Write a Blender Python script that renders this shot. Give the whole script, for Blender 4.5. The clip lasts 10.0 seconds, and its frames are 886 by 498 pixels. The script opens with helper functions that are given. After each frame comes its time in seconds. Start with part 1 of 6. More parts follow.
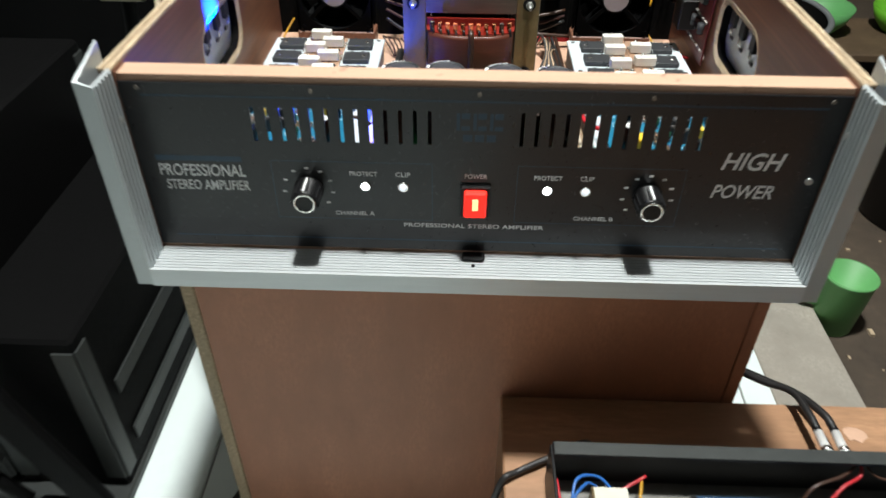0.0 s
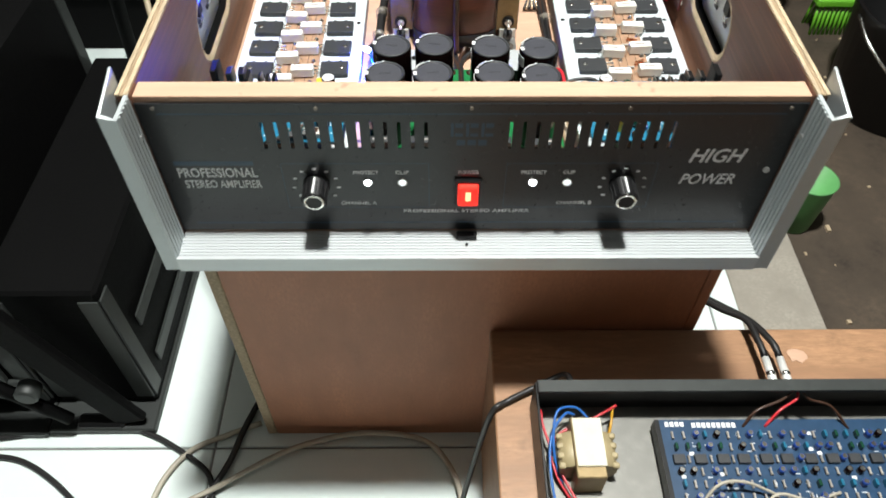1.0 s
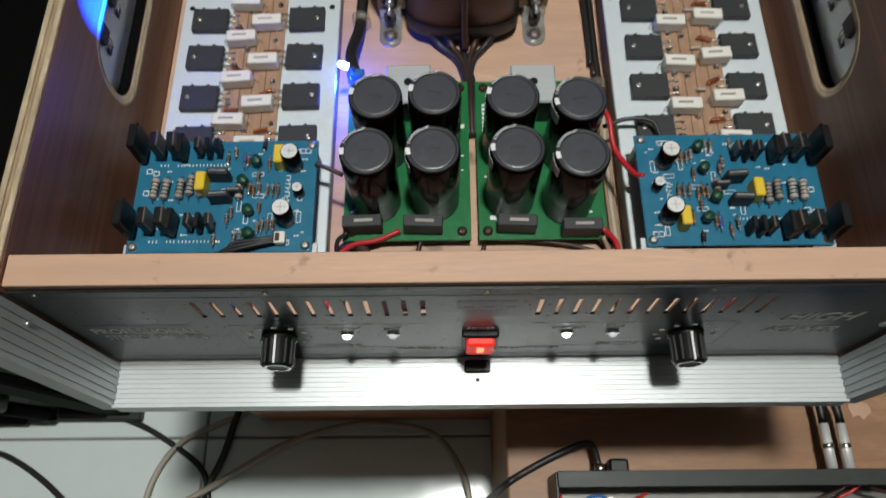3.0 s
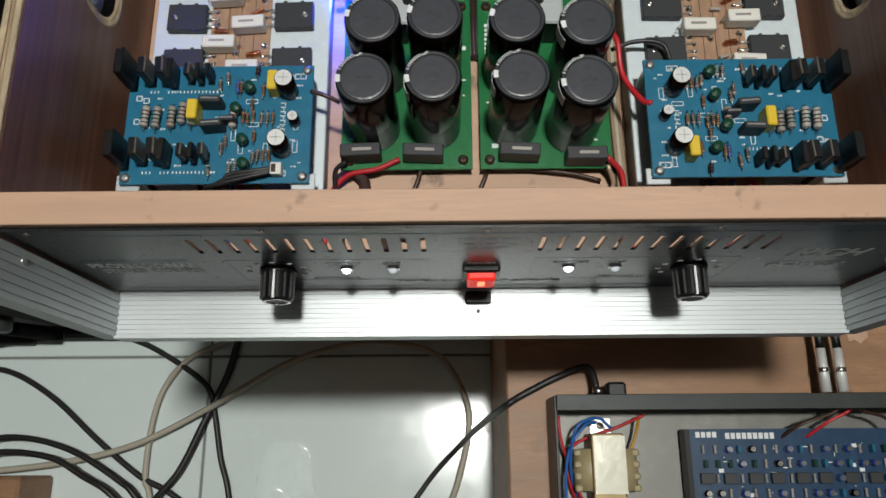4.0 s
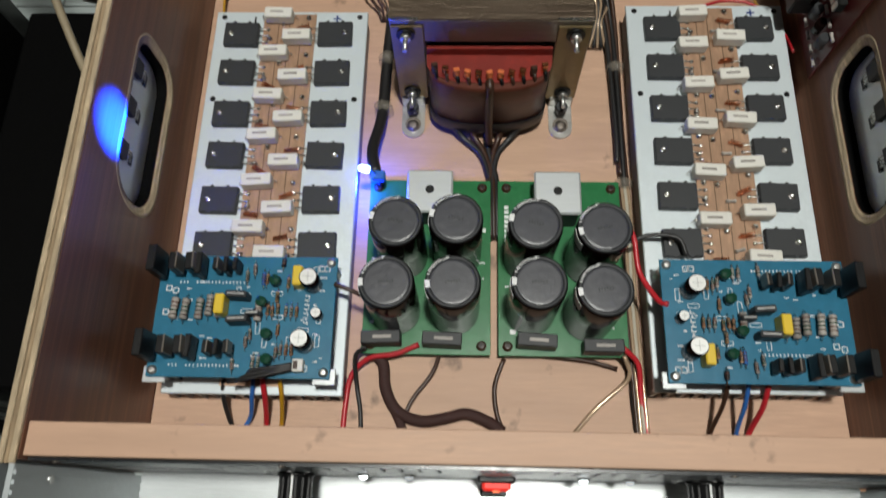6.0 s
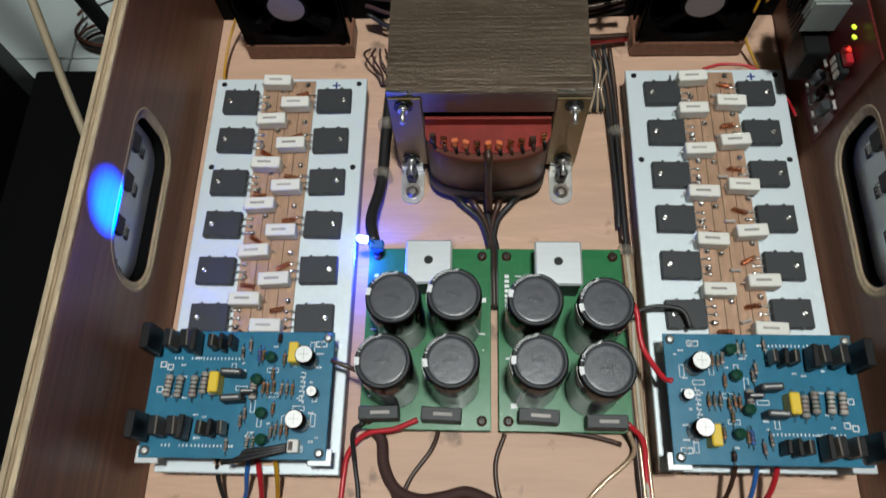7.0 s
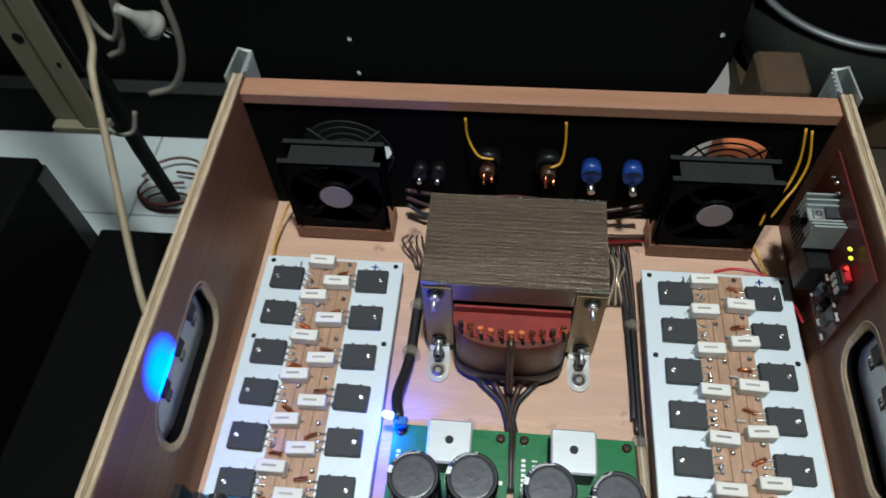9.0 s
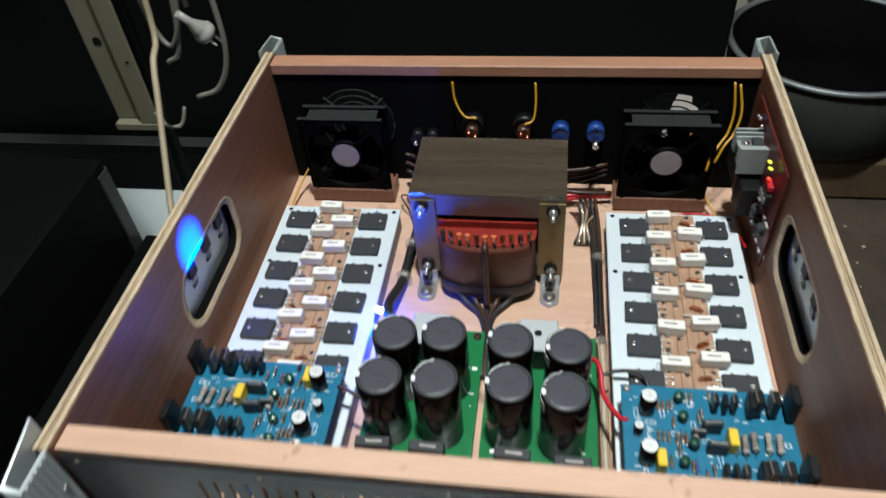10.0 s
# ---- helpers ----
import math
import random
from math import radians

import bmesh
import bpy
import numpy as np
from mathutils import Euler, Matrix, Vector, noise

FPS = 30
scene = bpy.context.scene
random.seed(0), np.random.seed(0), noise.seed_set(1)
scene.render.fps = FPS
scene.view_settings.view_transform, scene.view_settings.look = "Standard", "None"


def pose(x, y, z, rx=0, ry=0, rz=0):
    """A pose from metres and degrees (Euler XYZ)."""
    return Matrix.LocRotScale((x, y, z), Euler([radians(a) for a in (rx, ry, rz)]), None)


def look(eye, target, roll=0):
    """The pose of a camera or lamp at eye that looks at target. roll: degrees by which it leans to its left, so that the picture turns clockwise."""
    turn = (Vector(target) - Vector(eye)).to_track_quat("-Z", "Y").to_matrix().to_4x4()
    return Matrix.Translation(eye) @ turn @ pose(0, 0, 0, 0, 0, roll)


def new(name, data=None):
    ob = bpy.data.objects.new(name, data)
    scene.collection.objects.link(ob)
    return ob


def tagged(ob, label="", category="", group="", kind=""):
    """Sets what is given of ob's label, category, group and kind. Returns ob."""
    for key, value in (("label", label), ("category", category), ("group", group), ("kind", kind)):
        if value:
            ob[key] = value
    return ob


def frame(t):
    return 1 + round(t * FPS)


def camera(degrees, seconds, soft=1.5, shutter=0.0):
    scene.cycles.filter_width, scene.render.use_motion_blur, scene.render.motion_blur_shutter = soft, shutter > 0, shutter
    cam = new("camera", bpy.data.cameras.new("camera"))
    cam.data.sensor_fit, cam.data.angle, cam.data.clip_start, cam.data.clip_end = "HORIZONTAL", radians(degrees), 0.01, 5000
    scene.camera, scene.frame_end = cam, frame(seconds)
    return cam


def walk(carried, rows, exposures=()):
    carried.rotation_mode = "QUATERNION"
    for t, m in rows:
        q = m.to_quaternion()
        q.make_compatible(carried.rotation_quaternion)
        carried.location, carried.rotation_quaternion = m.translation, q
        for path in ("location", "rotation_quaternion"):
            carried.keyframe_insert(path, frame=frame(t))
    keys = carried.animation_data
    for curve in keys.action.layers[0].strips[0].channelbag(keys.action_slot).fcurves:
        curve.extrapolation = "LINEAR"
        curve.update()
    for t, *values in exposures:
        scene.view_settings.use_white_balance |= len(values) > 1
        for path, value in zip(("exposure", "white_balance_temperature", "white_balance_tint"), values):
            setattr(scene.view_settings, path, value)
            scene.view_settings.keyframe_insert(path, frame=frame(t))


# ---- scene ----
cam = camera(63.0, 10.0, soft=1.6, shutter=0.6)
PATH = [
    (0, (-0.011, -0.406, 0.752), (-0.056, 1.166, -0.484), 0.5),
    (0.5, (-0.001, -0.445, 0.835), (-0.087, 1.014, -0.531), -0.8),
    (1, (-0.025, -0.381, 0.862), (-0.006, 0.904, -0.671), 0.5),
    (1.5, (-0.017, -0.301, 0.876), (-0.054, 0.913, -0.713), -0.9),
    (2, (0.008, -0.214, 0.887), (-0.163, 0.861, -0.79), -2.9),
    (2.2, (0.01, -0.186, 0.887), (-0.124, 0.838, -0.825), -4.0),
    (3.3, (-0.027, -0.102, 0.87), (-0.019, 0.578, -1.01), 0.1),
    (3.5, (-0.026, -0.1, 0.87), (-0.025, 0.523, -1.031), -0.2),
    (4, (-0.02, -0.098, 0.87), (-0.031, 0.444, -1.055), -1.6),
    (4.5, (-0.003, -0.096, 0.889), (-0.099, 0.494, -1.019), -6.5),
    (5, (-0.014, -0.06, 0.891), (-0.053, 0.539, -1.017), -2.8),
    (5.5, (-0.021, -0.038, 0.898), (-0.052, 0.584, -1.003), -2.7),
    (6, (-0.019, -0.016, 0.905), (-0.086, 0.654, -0.979), -4.7),
    (6.2, (-0.016, -0.01, 0.908), (-0.097, 0.681, -0.968), -6.0),
    (7.3, (-0.011, 0.022, 0.908), (-0.111, 0.794, -0.935), -6.4),
    (7.5, (-0.007, 0.027, 0.911), (-0.123, 0.824, -0.92), -7.0),
    (8, (-0.007, 0.027, 0.919), (-0.126, 0.942, -0.855), -5.3),
    (8.5, (-0.01, 0.03, 0.934), (-0.145, 1.037, -0.789), -3.6),
    (9, (-0.014, 0.011, 0.949), (-0.182, 1.134, -0.697), -3.9),
    (9.5, (0.018, -0.077, 0.933), (-0.23, 1.202, -0.584), -6.7),
    (10, (0.044, -0.175, 0.91), (-0.238, 1.225, -0.491), -5.6),
]
EXPOSURES = [(0.0, 1.02, 6350, 10), (0.5, 1.42, 6450, 10), (1.0, 1.15, 6450, 10), (1.5, 0.74, 6450, 10), (2.0, 0.25, 6500, 10), (3.5, -0.3, 6500, 10), (4.5, -0.27, 6600, 10), (5.5, -0.34, 6680, 10), (7.5, -0.18, 6100, 7), (9.0, 0.02, 5950, 7), (10.0, 0.42, 6080, 8)]
walk(cam, [(t, look(eye, target, roll)) for t, eye, target, roll in PATH], EXPOSURES)

# ---- light ----
world = bpy.data.worlds.new("room_air")
scene.world = world
world.use_nodes = True
world.node_tree.nodes["Background"].inputs[0].default_value = (0.8, 0.9, 1.0, 1)
world.node_tree.nodes["Background"].inputs[1].default_value = 0.002


def lamp(name, kind, at, power, colour, radius=0.05, target=None, size=None, blend=0.3):
    data = bpy.data.lights.new(name, kind)
    data.energy, data.color, data.shadow_soft_size = power, colour, radius
    if size:
        data.spot_size, data.spot_blend = radians(size), blend
    ob = new(name, data)
    ob.matrix_world = look(at, target) if target else Matrix.Translation(at)
    return ob


lamp("ceiling_bulb_light", "POINT", (0.08, 0.03, 2.36), 150, (0.97, 0.98, 0.93), 0.07)
lamp("blue_led_beam", "SPOT", (-0.0945, 0.1985, 0.4665), 190, (0.0005, 0.028, 1.0), 0.002, (-0.225, 0.190, 0.5365), 17, 1.0)
lamp("blue_led_glow", "POINT", (-0.0925, 0.1920, 0.4490), 0.30, (0.01, 0.05, 1.0), 0.002)


# ---- materials ----
def nodes_of(name):
    m = bpy.data.materials.new(name)
    m.use_nodes = True
    t = m.node_tree
    return m, t, t.nodes["Principled BSDF"], t.links


def mix_rgb(t, fac, a, b, mode="MIX"):
    n = t.nodes.new("ShaderNodeMix")
    n.data_type, n.blend_type = "RGBA", mode
    for k, v in ((0, fac), (6, a), (7, b)):
        if isinstance(v, (int, float)):
            n.inputs[k].default_value = v
        elif isinstance(v, tuple):
            n.inputs[k].default_value = (*v, 1)
        else:
            t.links.new(v, n.inputs[k])
    return n.outputs[2]


def noise_of(t, scale, stretch=(1, 1, 1), detail=4, rough=0.6):
    c = t.nodes.new("ShaderNodeTexCoord")
    mp = t.nodes.new("ShaderNodeMapping")
    mp.inputs["Scale"].default_value = stretch
    n = t.nodes.new("ShaderNodeTexNoise")
    n.inputs["Scale"].default_value, n.inputs["Detail"].default_value = scale, detail
    n.inputs["Roughness"].default_value = rough
    t.links.new(c.outputs["Object"], mp.inputs[0])
    t.links.new(mp.outputs[0], n.inputs["Vector"])
    return n.outputs[0]


def ramp(t, src, lo, hi):
    n = t.nodes.new("ShaderNodeMapRange")
    n.inputs[1].default_value, n.inputs[2].default_value = lo, hi
    t.links.new(src, n.inputs[0])
    return n.outputs[0]


def surface(name, colour, rough=0.5, metal=0.0, vary=0.25, fine=160, coarse=14, stretch=(1, 1, 1), bump=0.15, second=None, coat=0.0, random_tone=0.0, spec=0.5, spots=0.0):
    """A worn surface: coarse stains and fine grain over a base colour."""
    m, t, p, links = nodes_of(name)
    dark = tuple(c * (1 - vary) for c in colour) if second is None else second
    light = tuple(min(1, c * (1 + vary * 0.4)) for c in colour)
    big = ramp(t, noise_of(t, coarse, stretch), 0.3, 0.7)
    small = noise_of(t, fine, stretch, 6, 0.7)
    col = mix_rgb(t, big, dark, light)
    col = mix_rgb(t, ramp(t, small, 0.35, 0.7), tuple(c * (1 - vary * 0.6) for c in colour), col)
    if spots:
        col = mix_rgb(t, ramp(t, noise_of(t, spots, (1, 1, 1)), 0.61, 0.70), col, tuple(c * 0.42 for c in colour))
    if random_tone:
        info = t.nodes.new("ShaderNodeObjectInfo")
        k = t.nodes.new("ShaderNodeMapRange")
        k.inputs[3].default_value, k.inputs[4].default_value = 1 - random_tone, 1 + random_tone
        links.new(info.outputs["Random"], k.inputs[0])
        v = t.nodes.new("ShaderNodeHueSaturation")
        links.new(k.outputs[0], v.inputs["Value"])
        links.new(col, v.inputs["Color"])
        col = v.outputs[0]
    links.new(col, p.inputs["Base Color"])
    p.inputs["Metallic"].default_value = metal
    r = t.nodes.new("ShaderNodeMapRange")
    r.inputs[3].default_value, r.inputs[4].default_value = max(0.03, rough - 0.12), min(1, rough + 0.12)
    links.new(small, r.inputs[0])
    links.new(r.outputs[0], p.inputs["Roughness"])
    p.inputs["Coat Weight"].default_value = coat
    p.inputs["Specular IOR Level"].default_value = spec
    if bump:
        b = t.nodes.new("ShaderNodeBump")
        b.inputs["Strength"].default_value, b.inputs["Distance"].default_value = bump, 0.002
        links.new(small, b.inputs["Height"])
        links.new(b.outputs[0], p.inputs["Normal"])
    return m


def glow(name, colour, strength):
    m, t, p, links = nodes_of(name)
    p.inputs["Base Color"].default_value = (*colour, 1)
    p.inputs["Emission Color"].default_value = (*colour, 1)
    p.inputs["Emission Strength"].default_value = strength
    return m


def glassy(name, colour, rough=0.08, weight=1.0):
    m, t, p, links = nodes_of(name)
    p.inputs["Base Color"].default_value = (*colour, 1)
    p.inputs["Roughness"].default_value = rough
    p.inputs["Transmission Weight"].default_value = weight
    return m


M_TILE = surface("glazed_tile", (0.71, 0.79, 0.775), 0.16, vary=0.07, fine=60, coarse=5, bump=0.02, random_tone=0.03)
M_GROUT = surface("grout", (0.25, 0.25, 0.24), 0.9, vary=0.3)
M_CONCRETE = surface("cement_screed", (0.36, 0.33, 0.28), 0.9, vary=0.35, fine=220, coarse=18, bump=0.4)
M_DIRT = surface("stained_earth_floor", (0.085, 0.062, 0.042), 0.75, vary=0.6, fine=90, coarse=11, bump=0.6, second=(0.018, 0.013, 0.009))
M_WALL = surface("dark_room_paint", (0.03, 0.03, 0.028), 0.8, vary=0.3, coarse=3)
M_CEIL = surface("ceiling_board", (0.07, 0.068, 0.065), 0.9, vary=0.15, coarse=3)
M_LAMINATE = surface("dark_woodgrain_laminate", (0.235, 0.105, 0.062), 0.42, vary=0.55, fine=150, coarse=75, stretch=(3, 0.06, 3), bump=0.12, second=(0.085, 0.032, 0.018))
M_PLYFACE = surface("pale_plywood_face", (0.60, 0.378, 0.26), 0.55, vary=0.28, fine=95, coarse=11, stretch=(0.5, 5, 5), bump=0.15, spots=34)
M_PLYEDGE = surface("raw_plywood_edge", (0.64, 0.50, 0.33), 0.8, vary=0.6, fine=150, coarse=60, stretch=(5, 0.8, 5), bump=0.6)
M_MDF = surface("reddish_brown_board", (0.52, 0.225, 0.125), 0.55, vary=0.35, fine=140, coarse=9, stretch=(2.2, 2.2, 0.9), bump=0.12)
M_PLYCORE = surface("dark_ply_layer", (0.48, 0.345, 0.21), 0.85, vary=0.6, fine=170, coarse=70, stretch=(5, 0.6, 5), bump=0.6)
M_GLUE = surface("clear_hot_glue", (0.45, 0.40, 0.33), 0.25, vary=0.3, bump=0.1)
M_GLUE.node_tree.nodes["Principled BSDF"].inputs["Alpha"].default_value = 0.32
M_FOIL = surface("yellowed_glossy_tape", (0.84, 0.82, 0.68), 0.2, 0.15, vary=0.25, fine=120, coarse=40, bump=0.12)
M_SLEEVE = surface("maroon_braided_sleeve", (0.060, 0.022, 0.018), 0.7, vary=0.5, fine=500, coarse=90, bump=0.5)
M_CRATE = surface("tan_wood_board", (0.39, 0.215, 0.115), 0.5, vary=0.5, fine=60, coarse=9, stretch=(0.8, 4, 4), bump=0.15, second=(0.22, 0.11, 0.06), spots=13)
M_ALU = surface("brushed_aluminium", (0.62, 0.65, 0.66), 0.38, 0.42, vary=0.12, fine=300, coarse=20, stretch=(1, 12, 12), bump=0.05)
M_ALUDULL = surface("dull_aluminium", (0.52, 0.56, 0.57), 0.5, 0.45, vary=0.15, fine=200, coarse=12, bump=0.06)
M_HSPLATE = surface("anodised_heatsink", (0.70, 0.77, 0.80), 0.45, 0.25, vary=0.12, fine=220, coarse=10, bump=0.05)
M_TRAY = surface("scuffed_tray_metal", (0.24, 0.235, 0.215), 0.5, 0.4, vary=0.4, fine=90, coarse=22, bump=0.08)
M_FIN = surface("dark_fin_aluminium", (0.26, 0.27, 0.27), 0.5, 0.4, vary=0.3, fine=200, coarse=12, bump=0.06)
M_TAB = surface("tarnished_tab", (0.24, 0.21, 0.18), 0.4, 0.6, vary=0.3, bump=0.05)
M_FACE = surface("black_face_plate", (0.012, 0.013, 0.015), 0.30, vary=0.2, fine=300, bump=0.02)
M_BLUEINK = surface("blue_print", (0.010, 0.045, 0.085), 0.4, vary=0.1, bump=0)
M_WHITEINK = surface("white_print", (0.78, 0.79, 0.79), 0.5, vary=0.1, bump=0)
M_BLACK = surface("black_plastic", (0.006, 0.006, 0.0065), 0.42, vary=0.3, fine=400, bump=0.06, spec=0.35)
M_BLACKGLOSS = surface("glossy_black_sleeve", (0.007, 0.0035, 0.003), 0.16, vary=0.3, bump=0.02, spec=0.06)
M_EPOXY = surface("black_epoxy_package", (0.03, 0.032, 0.035), 0.55, vary=0.2, fine=500, bump=0.06)
M_CAPTOP = surface("capacitor_vinyl_top", (0.062, 0.063, 0.074), 0.34, vary=0.25, fine=200, coarse=60, bump=0.12)
M_CERAMIC = surface("white_cement_ceramic", (0.76, 0.74, 0.68), 0.7, vary=0.12, fine=300, bump=0.2)
M_TIN = surface("tinned_metal", (0.75, 0.74, 0.70), 0.25, 1.0, vary=0.2, bump=0.1)
M_CANTOP = surface("bright_can_top", (0.80, 0.80, 0.78), 0.4, 0.3, vary=0.1, bump=0.05)
M_CREAM = surface("cream_bobbin", (0.42, 0.34, 0.19), 0.5, vary=0.3, bump=0.05)
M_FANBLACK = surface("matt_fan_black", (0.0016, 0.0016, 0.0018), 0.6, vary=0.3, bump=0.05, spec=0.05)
M_COPPERPCB = surface("tinned_copper_board", (0.50, 0.31, 0.20), 0.4, 0.25, vary=0.4, fine=120, coarse=70, stretch=(4, 1, 1), bump=0.2)
M_BLUEPCB = surface("blue_circuit_board", (0.016, 0.16, 0.27), 0.35, vary=0.3, fine=200, coarse=60, bump=0.05)
M_NAVYPCB = surface("navy_circuit_board", (0.022, 0.06, 0.125), 0.35, vary=0.35, fine=200, coarse=60, bump=0.05)
M_GREENPCB = surface("green_circuit_board", (0.012, 0.17, 0.05), 0.32, vary=0.3, fine=200, coarse=50, bump=0.05)
M_REDPCB = surface("red_circuit_board", (0.11, 0.012, 0.011), 0.4, vary=0.3, fine=200, coarse=50, bump=0.05)
M_YELLOW = surface("yellow_film_capacitor", (0.75, 0.52, 0.04), 0.4, vary=0.1, bump=0.03)
M_GREENDROP = surface("green_film_capacitor", (0.012, 0.06, 0.035), 0.25, vary=0.2, bump=0.02)
M_RESBODY = surface("grey_resistor_body", (0.36, 0.33, 0.30), 0.5, vary=0.15, fine=500, random_tone=0.3)
M_STEEL = surface("oiled_core_steel", (0.27, 0.235, 0.20), 0.42, 0.75, vary=0.4, fine=110, coarse=26, stretch=(1, 10, 10), bump=0.2)
M_CORETOP = surface("stained_core_top", (0.185, 0.140, 0.100), 0.33, 0.7, vary=0.7, fine=520, coarse=40, stretch=(0.05, 1.2, 1), bump=0.35, second=(0.085, 0.055, 0.036))
M_STEELEDGE = surface("brassy_steel_edge", (0.30, 0.22, 0.11), 0.45, 0.6, vary=0.4, fine=150, coarse=30, bump=0.15)
M_COIL = surface("varnished_coil_wrap", (0.12, 0.032, 0.018), 0.36, vary=0.5, fine=60, coarse=28, stretch=(1, 1, 6), bump=0.15)
M_FIBRE = surface("red_fibre_board", (0.24, 0.014, 0.006), 0.45, vary=0.45, coarse=40, bump=0.15)
M_COPPER = surface("bare_copper", (0.80, 0.30, 0.14), 0.25, 1.0, vary=0.2, bump=0.1)
M_TERMINAL = surface("orange_enamel_terminal", (0.85, 0.22, 0.08), 0.35, 0.2, vary=0.2, bump=0.05)
M_ZINC = surface("zinc_plated_steel", (0.62, 0.62, 0.60), 0.35, 0.9, vary=0.2, bump=0.05)
M_WIREBLACK = surface("black_cable_sheath", (0.018, 0.017, 0.017), 0.45, vary=0.3, bump=0.05)
M_WIREBROWN = surface("dark_brown_wire", (0.05, 0.022, 0.012), 0.4, vary=0.3, bump=0.05)
M_WIRERED = surface("red_wire", (0.50, 0.02, 0.03), 0.35, vary=0.2, bump=0.02)
M_WIREBLUE = surface("blue_wire", (0.03, 0.14, 0.45), 0.35, vary=0.2, bump=0.02)
M_WIREYELLOW = surface("yellow_wire", (0.52, 0.27, 0.015), 0.35, vary=0.2, bump=0.02)
M_WIREGREY = surface("grey_beige_cable", (0.46, 0.42, 0.34), 0.5, vary=0.15, bump=0.05)
M_WIRECLEAR = surface("clear_speaker_wire", (0.50, 0.36, 0.24), 0.2, 0.3, vary=0.3, bump=0.02)
M_HANGCABLE = surface("aged_beige_cable", (0.36, 0.29, 0.19), 0.5, vary=0.2, bump=0.05)
M_PLUG = surface("grey_plug_plastic", (0.30, 0.29, 0.26), 0.5, vary=0.15)
M_BEIGESTEEL = surface("beige_painted_steel", (0.18, 0.165, 0.11), 0.5, vary=0.25, coarse=9)
M_CABINET = surface("black_cabinet_paint", (0.0024, 0.0024, 0.0025), 0.7, vary=0.4, fine=180, coarse=7, bump=0.3, spec=0.09)
M_CABEDGE = surface("grey_metal_edging", (0.045, 0.050, 0.048), 0.5, 0.3, vary=0.35, bump=0.1)
M_GREENPLASTIC = surface("green_plastic", (0.12, 0.36, 0.12), 0.5, vary=0.15, bump=0.02)
M_LIME = surface("lime_green_bristle", (0.16, 0.50, 0.03), 0.5, vary=0.3, bump=0.1)
M_PAPER = surface("white_paper", (0.80, 0.80, 0.76), 0.8, vary=0.06, bump=0.05)
M_WOODPOLE = surface("orange_wood_pole", (0.40, 0.17, 0.06), 0.55, vary=0.3, stretch=(6, 6, 1))
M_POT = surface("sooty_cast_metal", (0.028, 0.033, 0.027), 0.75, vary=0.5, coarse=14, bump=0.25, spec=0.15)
M_RIM = surface("worn_pot_rim", (0.30, 0.32, 0.32), 0.5, 0.6, vary=0.3, bump=0.1)
M_LOG = surface("weathered_wood_block", (0.12, 0.075, 0.038), 0.8, vary=0.5, coarse=25, bump=0.5)
M_TERRA = surface("terracotta", (0.55, 0.15, 0.05), 0.7, vary=0.2)
M_DULLGREY = surface("dusty_fan_top", (0.020, 0.022, 0.021), 0.7, vary=0.5, bump=0.1, spec=0.2)
M_HSGREY = surface("grey_board_heatsink", (0.36, 0.40, 0.38), 0.5, 0.4, vary=0.2, fine=200, bump=0.05)
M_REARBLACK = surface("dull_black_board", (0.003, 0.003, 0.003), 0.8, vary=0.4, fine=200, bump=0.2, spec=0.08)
M_POTINSIDE = surface("soot_lined_pot_inside", (0.0035, 0.0035, 0.0032), 0.85, vary=0.5, bump=0.2, spec=0.03)
M_SIDEPLATE = surface("matt_side_plate", (0.84, 0.88, 0.88), 0.45, 0.55, vary=0.1, fine=220, bump=0.05)
M_WIREDULL = surface("dusty_grey_cable", (0.17, 0.16, 0.13), 0.55, vary=0.2, bump=0.05)
M_RAIL = surface("reddish_rail_wood", (0.40, 0.20, 0.118), 0.5, vary=0.35, fine=95, coarse=14, stretch=(0.5, 5, 5), bump=0.15)
M_LABEL = surface("fan_label", (0.30, 0.25, 0.26), 0.5, vary=0.1, bump=0)
M_BLUEPOST = surface("blue_terminal", (0.015, 0.05, 0.24), 0.35, vary=0.1, bump=0)
M_REDSWITCH = glow("lit_red_rocker", (1.0, 0.025, 0.012), 0.40)
M_NEON = glow("neon_core", (1.0, 0.22, 0.10), 2.2)
M_LEDWHITE = glow("white_led_lens", (0.85, 0.92, 1.0), 6.0)
M_LEDDIM = glow("dim_led_lens", (0.7, 0.75, 0.8), 0.45)
M_LEDBLUE = glow("blue_led_lens", (0.25, 0.45, 1.0), 14.0)
M_LEDRED = glow("red_led_lens", (1.0, 0.05, 0.02), 0.8)
M_LEDGREEN = glow("yellow_green_led_lens", (0.7, 0.9, 0.05), 1.0)
M_BULB = glow("bulb_glass", (1.0, 0.97, 0.92), 20.0)
M_BAG = surface("clear_plastic_film", (0.80, 0.84, 0.84), 0.07, vary=0.05, bump=0)
M_BAG.node_tree.nodes["Principled BSDF"].inputs["Alpha"].default_value = 0.22


# ---- mesh tools ----
def box(bm, cx, cy, cz, sx, sy, sz, bev=0.0, m=None, seg=1):
    r = bmesh.ops.create_cube(bm, size=1, matrix=(m or Matrix()) @ Matrix.Translation((cx, cy, cz)) @ Matrix.Diagonal((sx, sy, sz, 1)))
    if bev:
        edges = list({e for v in r["verts"] for e in v.link_edges})
        bmesh.ops.bevel(bm, geom=edges, offset=bev, segments=seg, affect="EDGES", profile=0.5)
    return bm


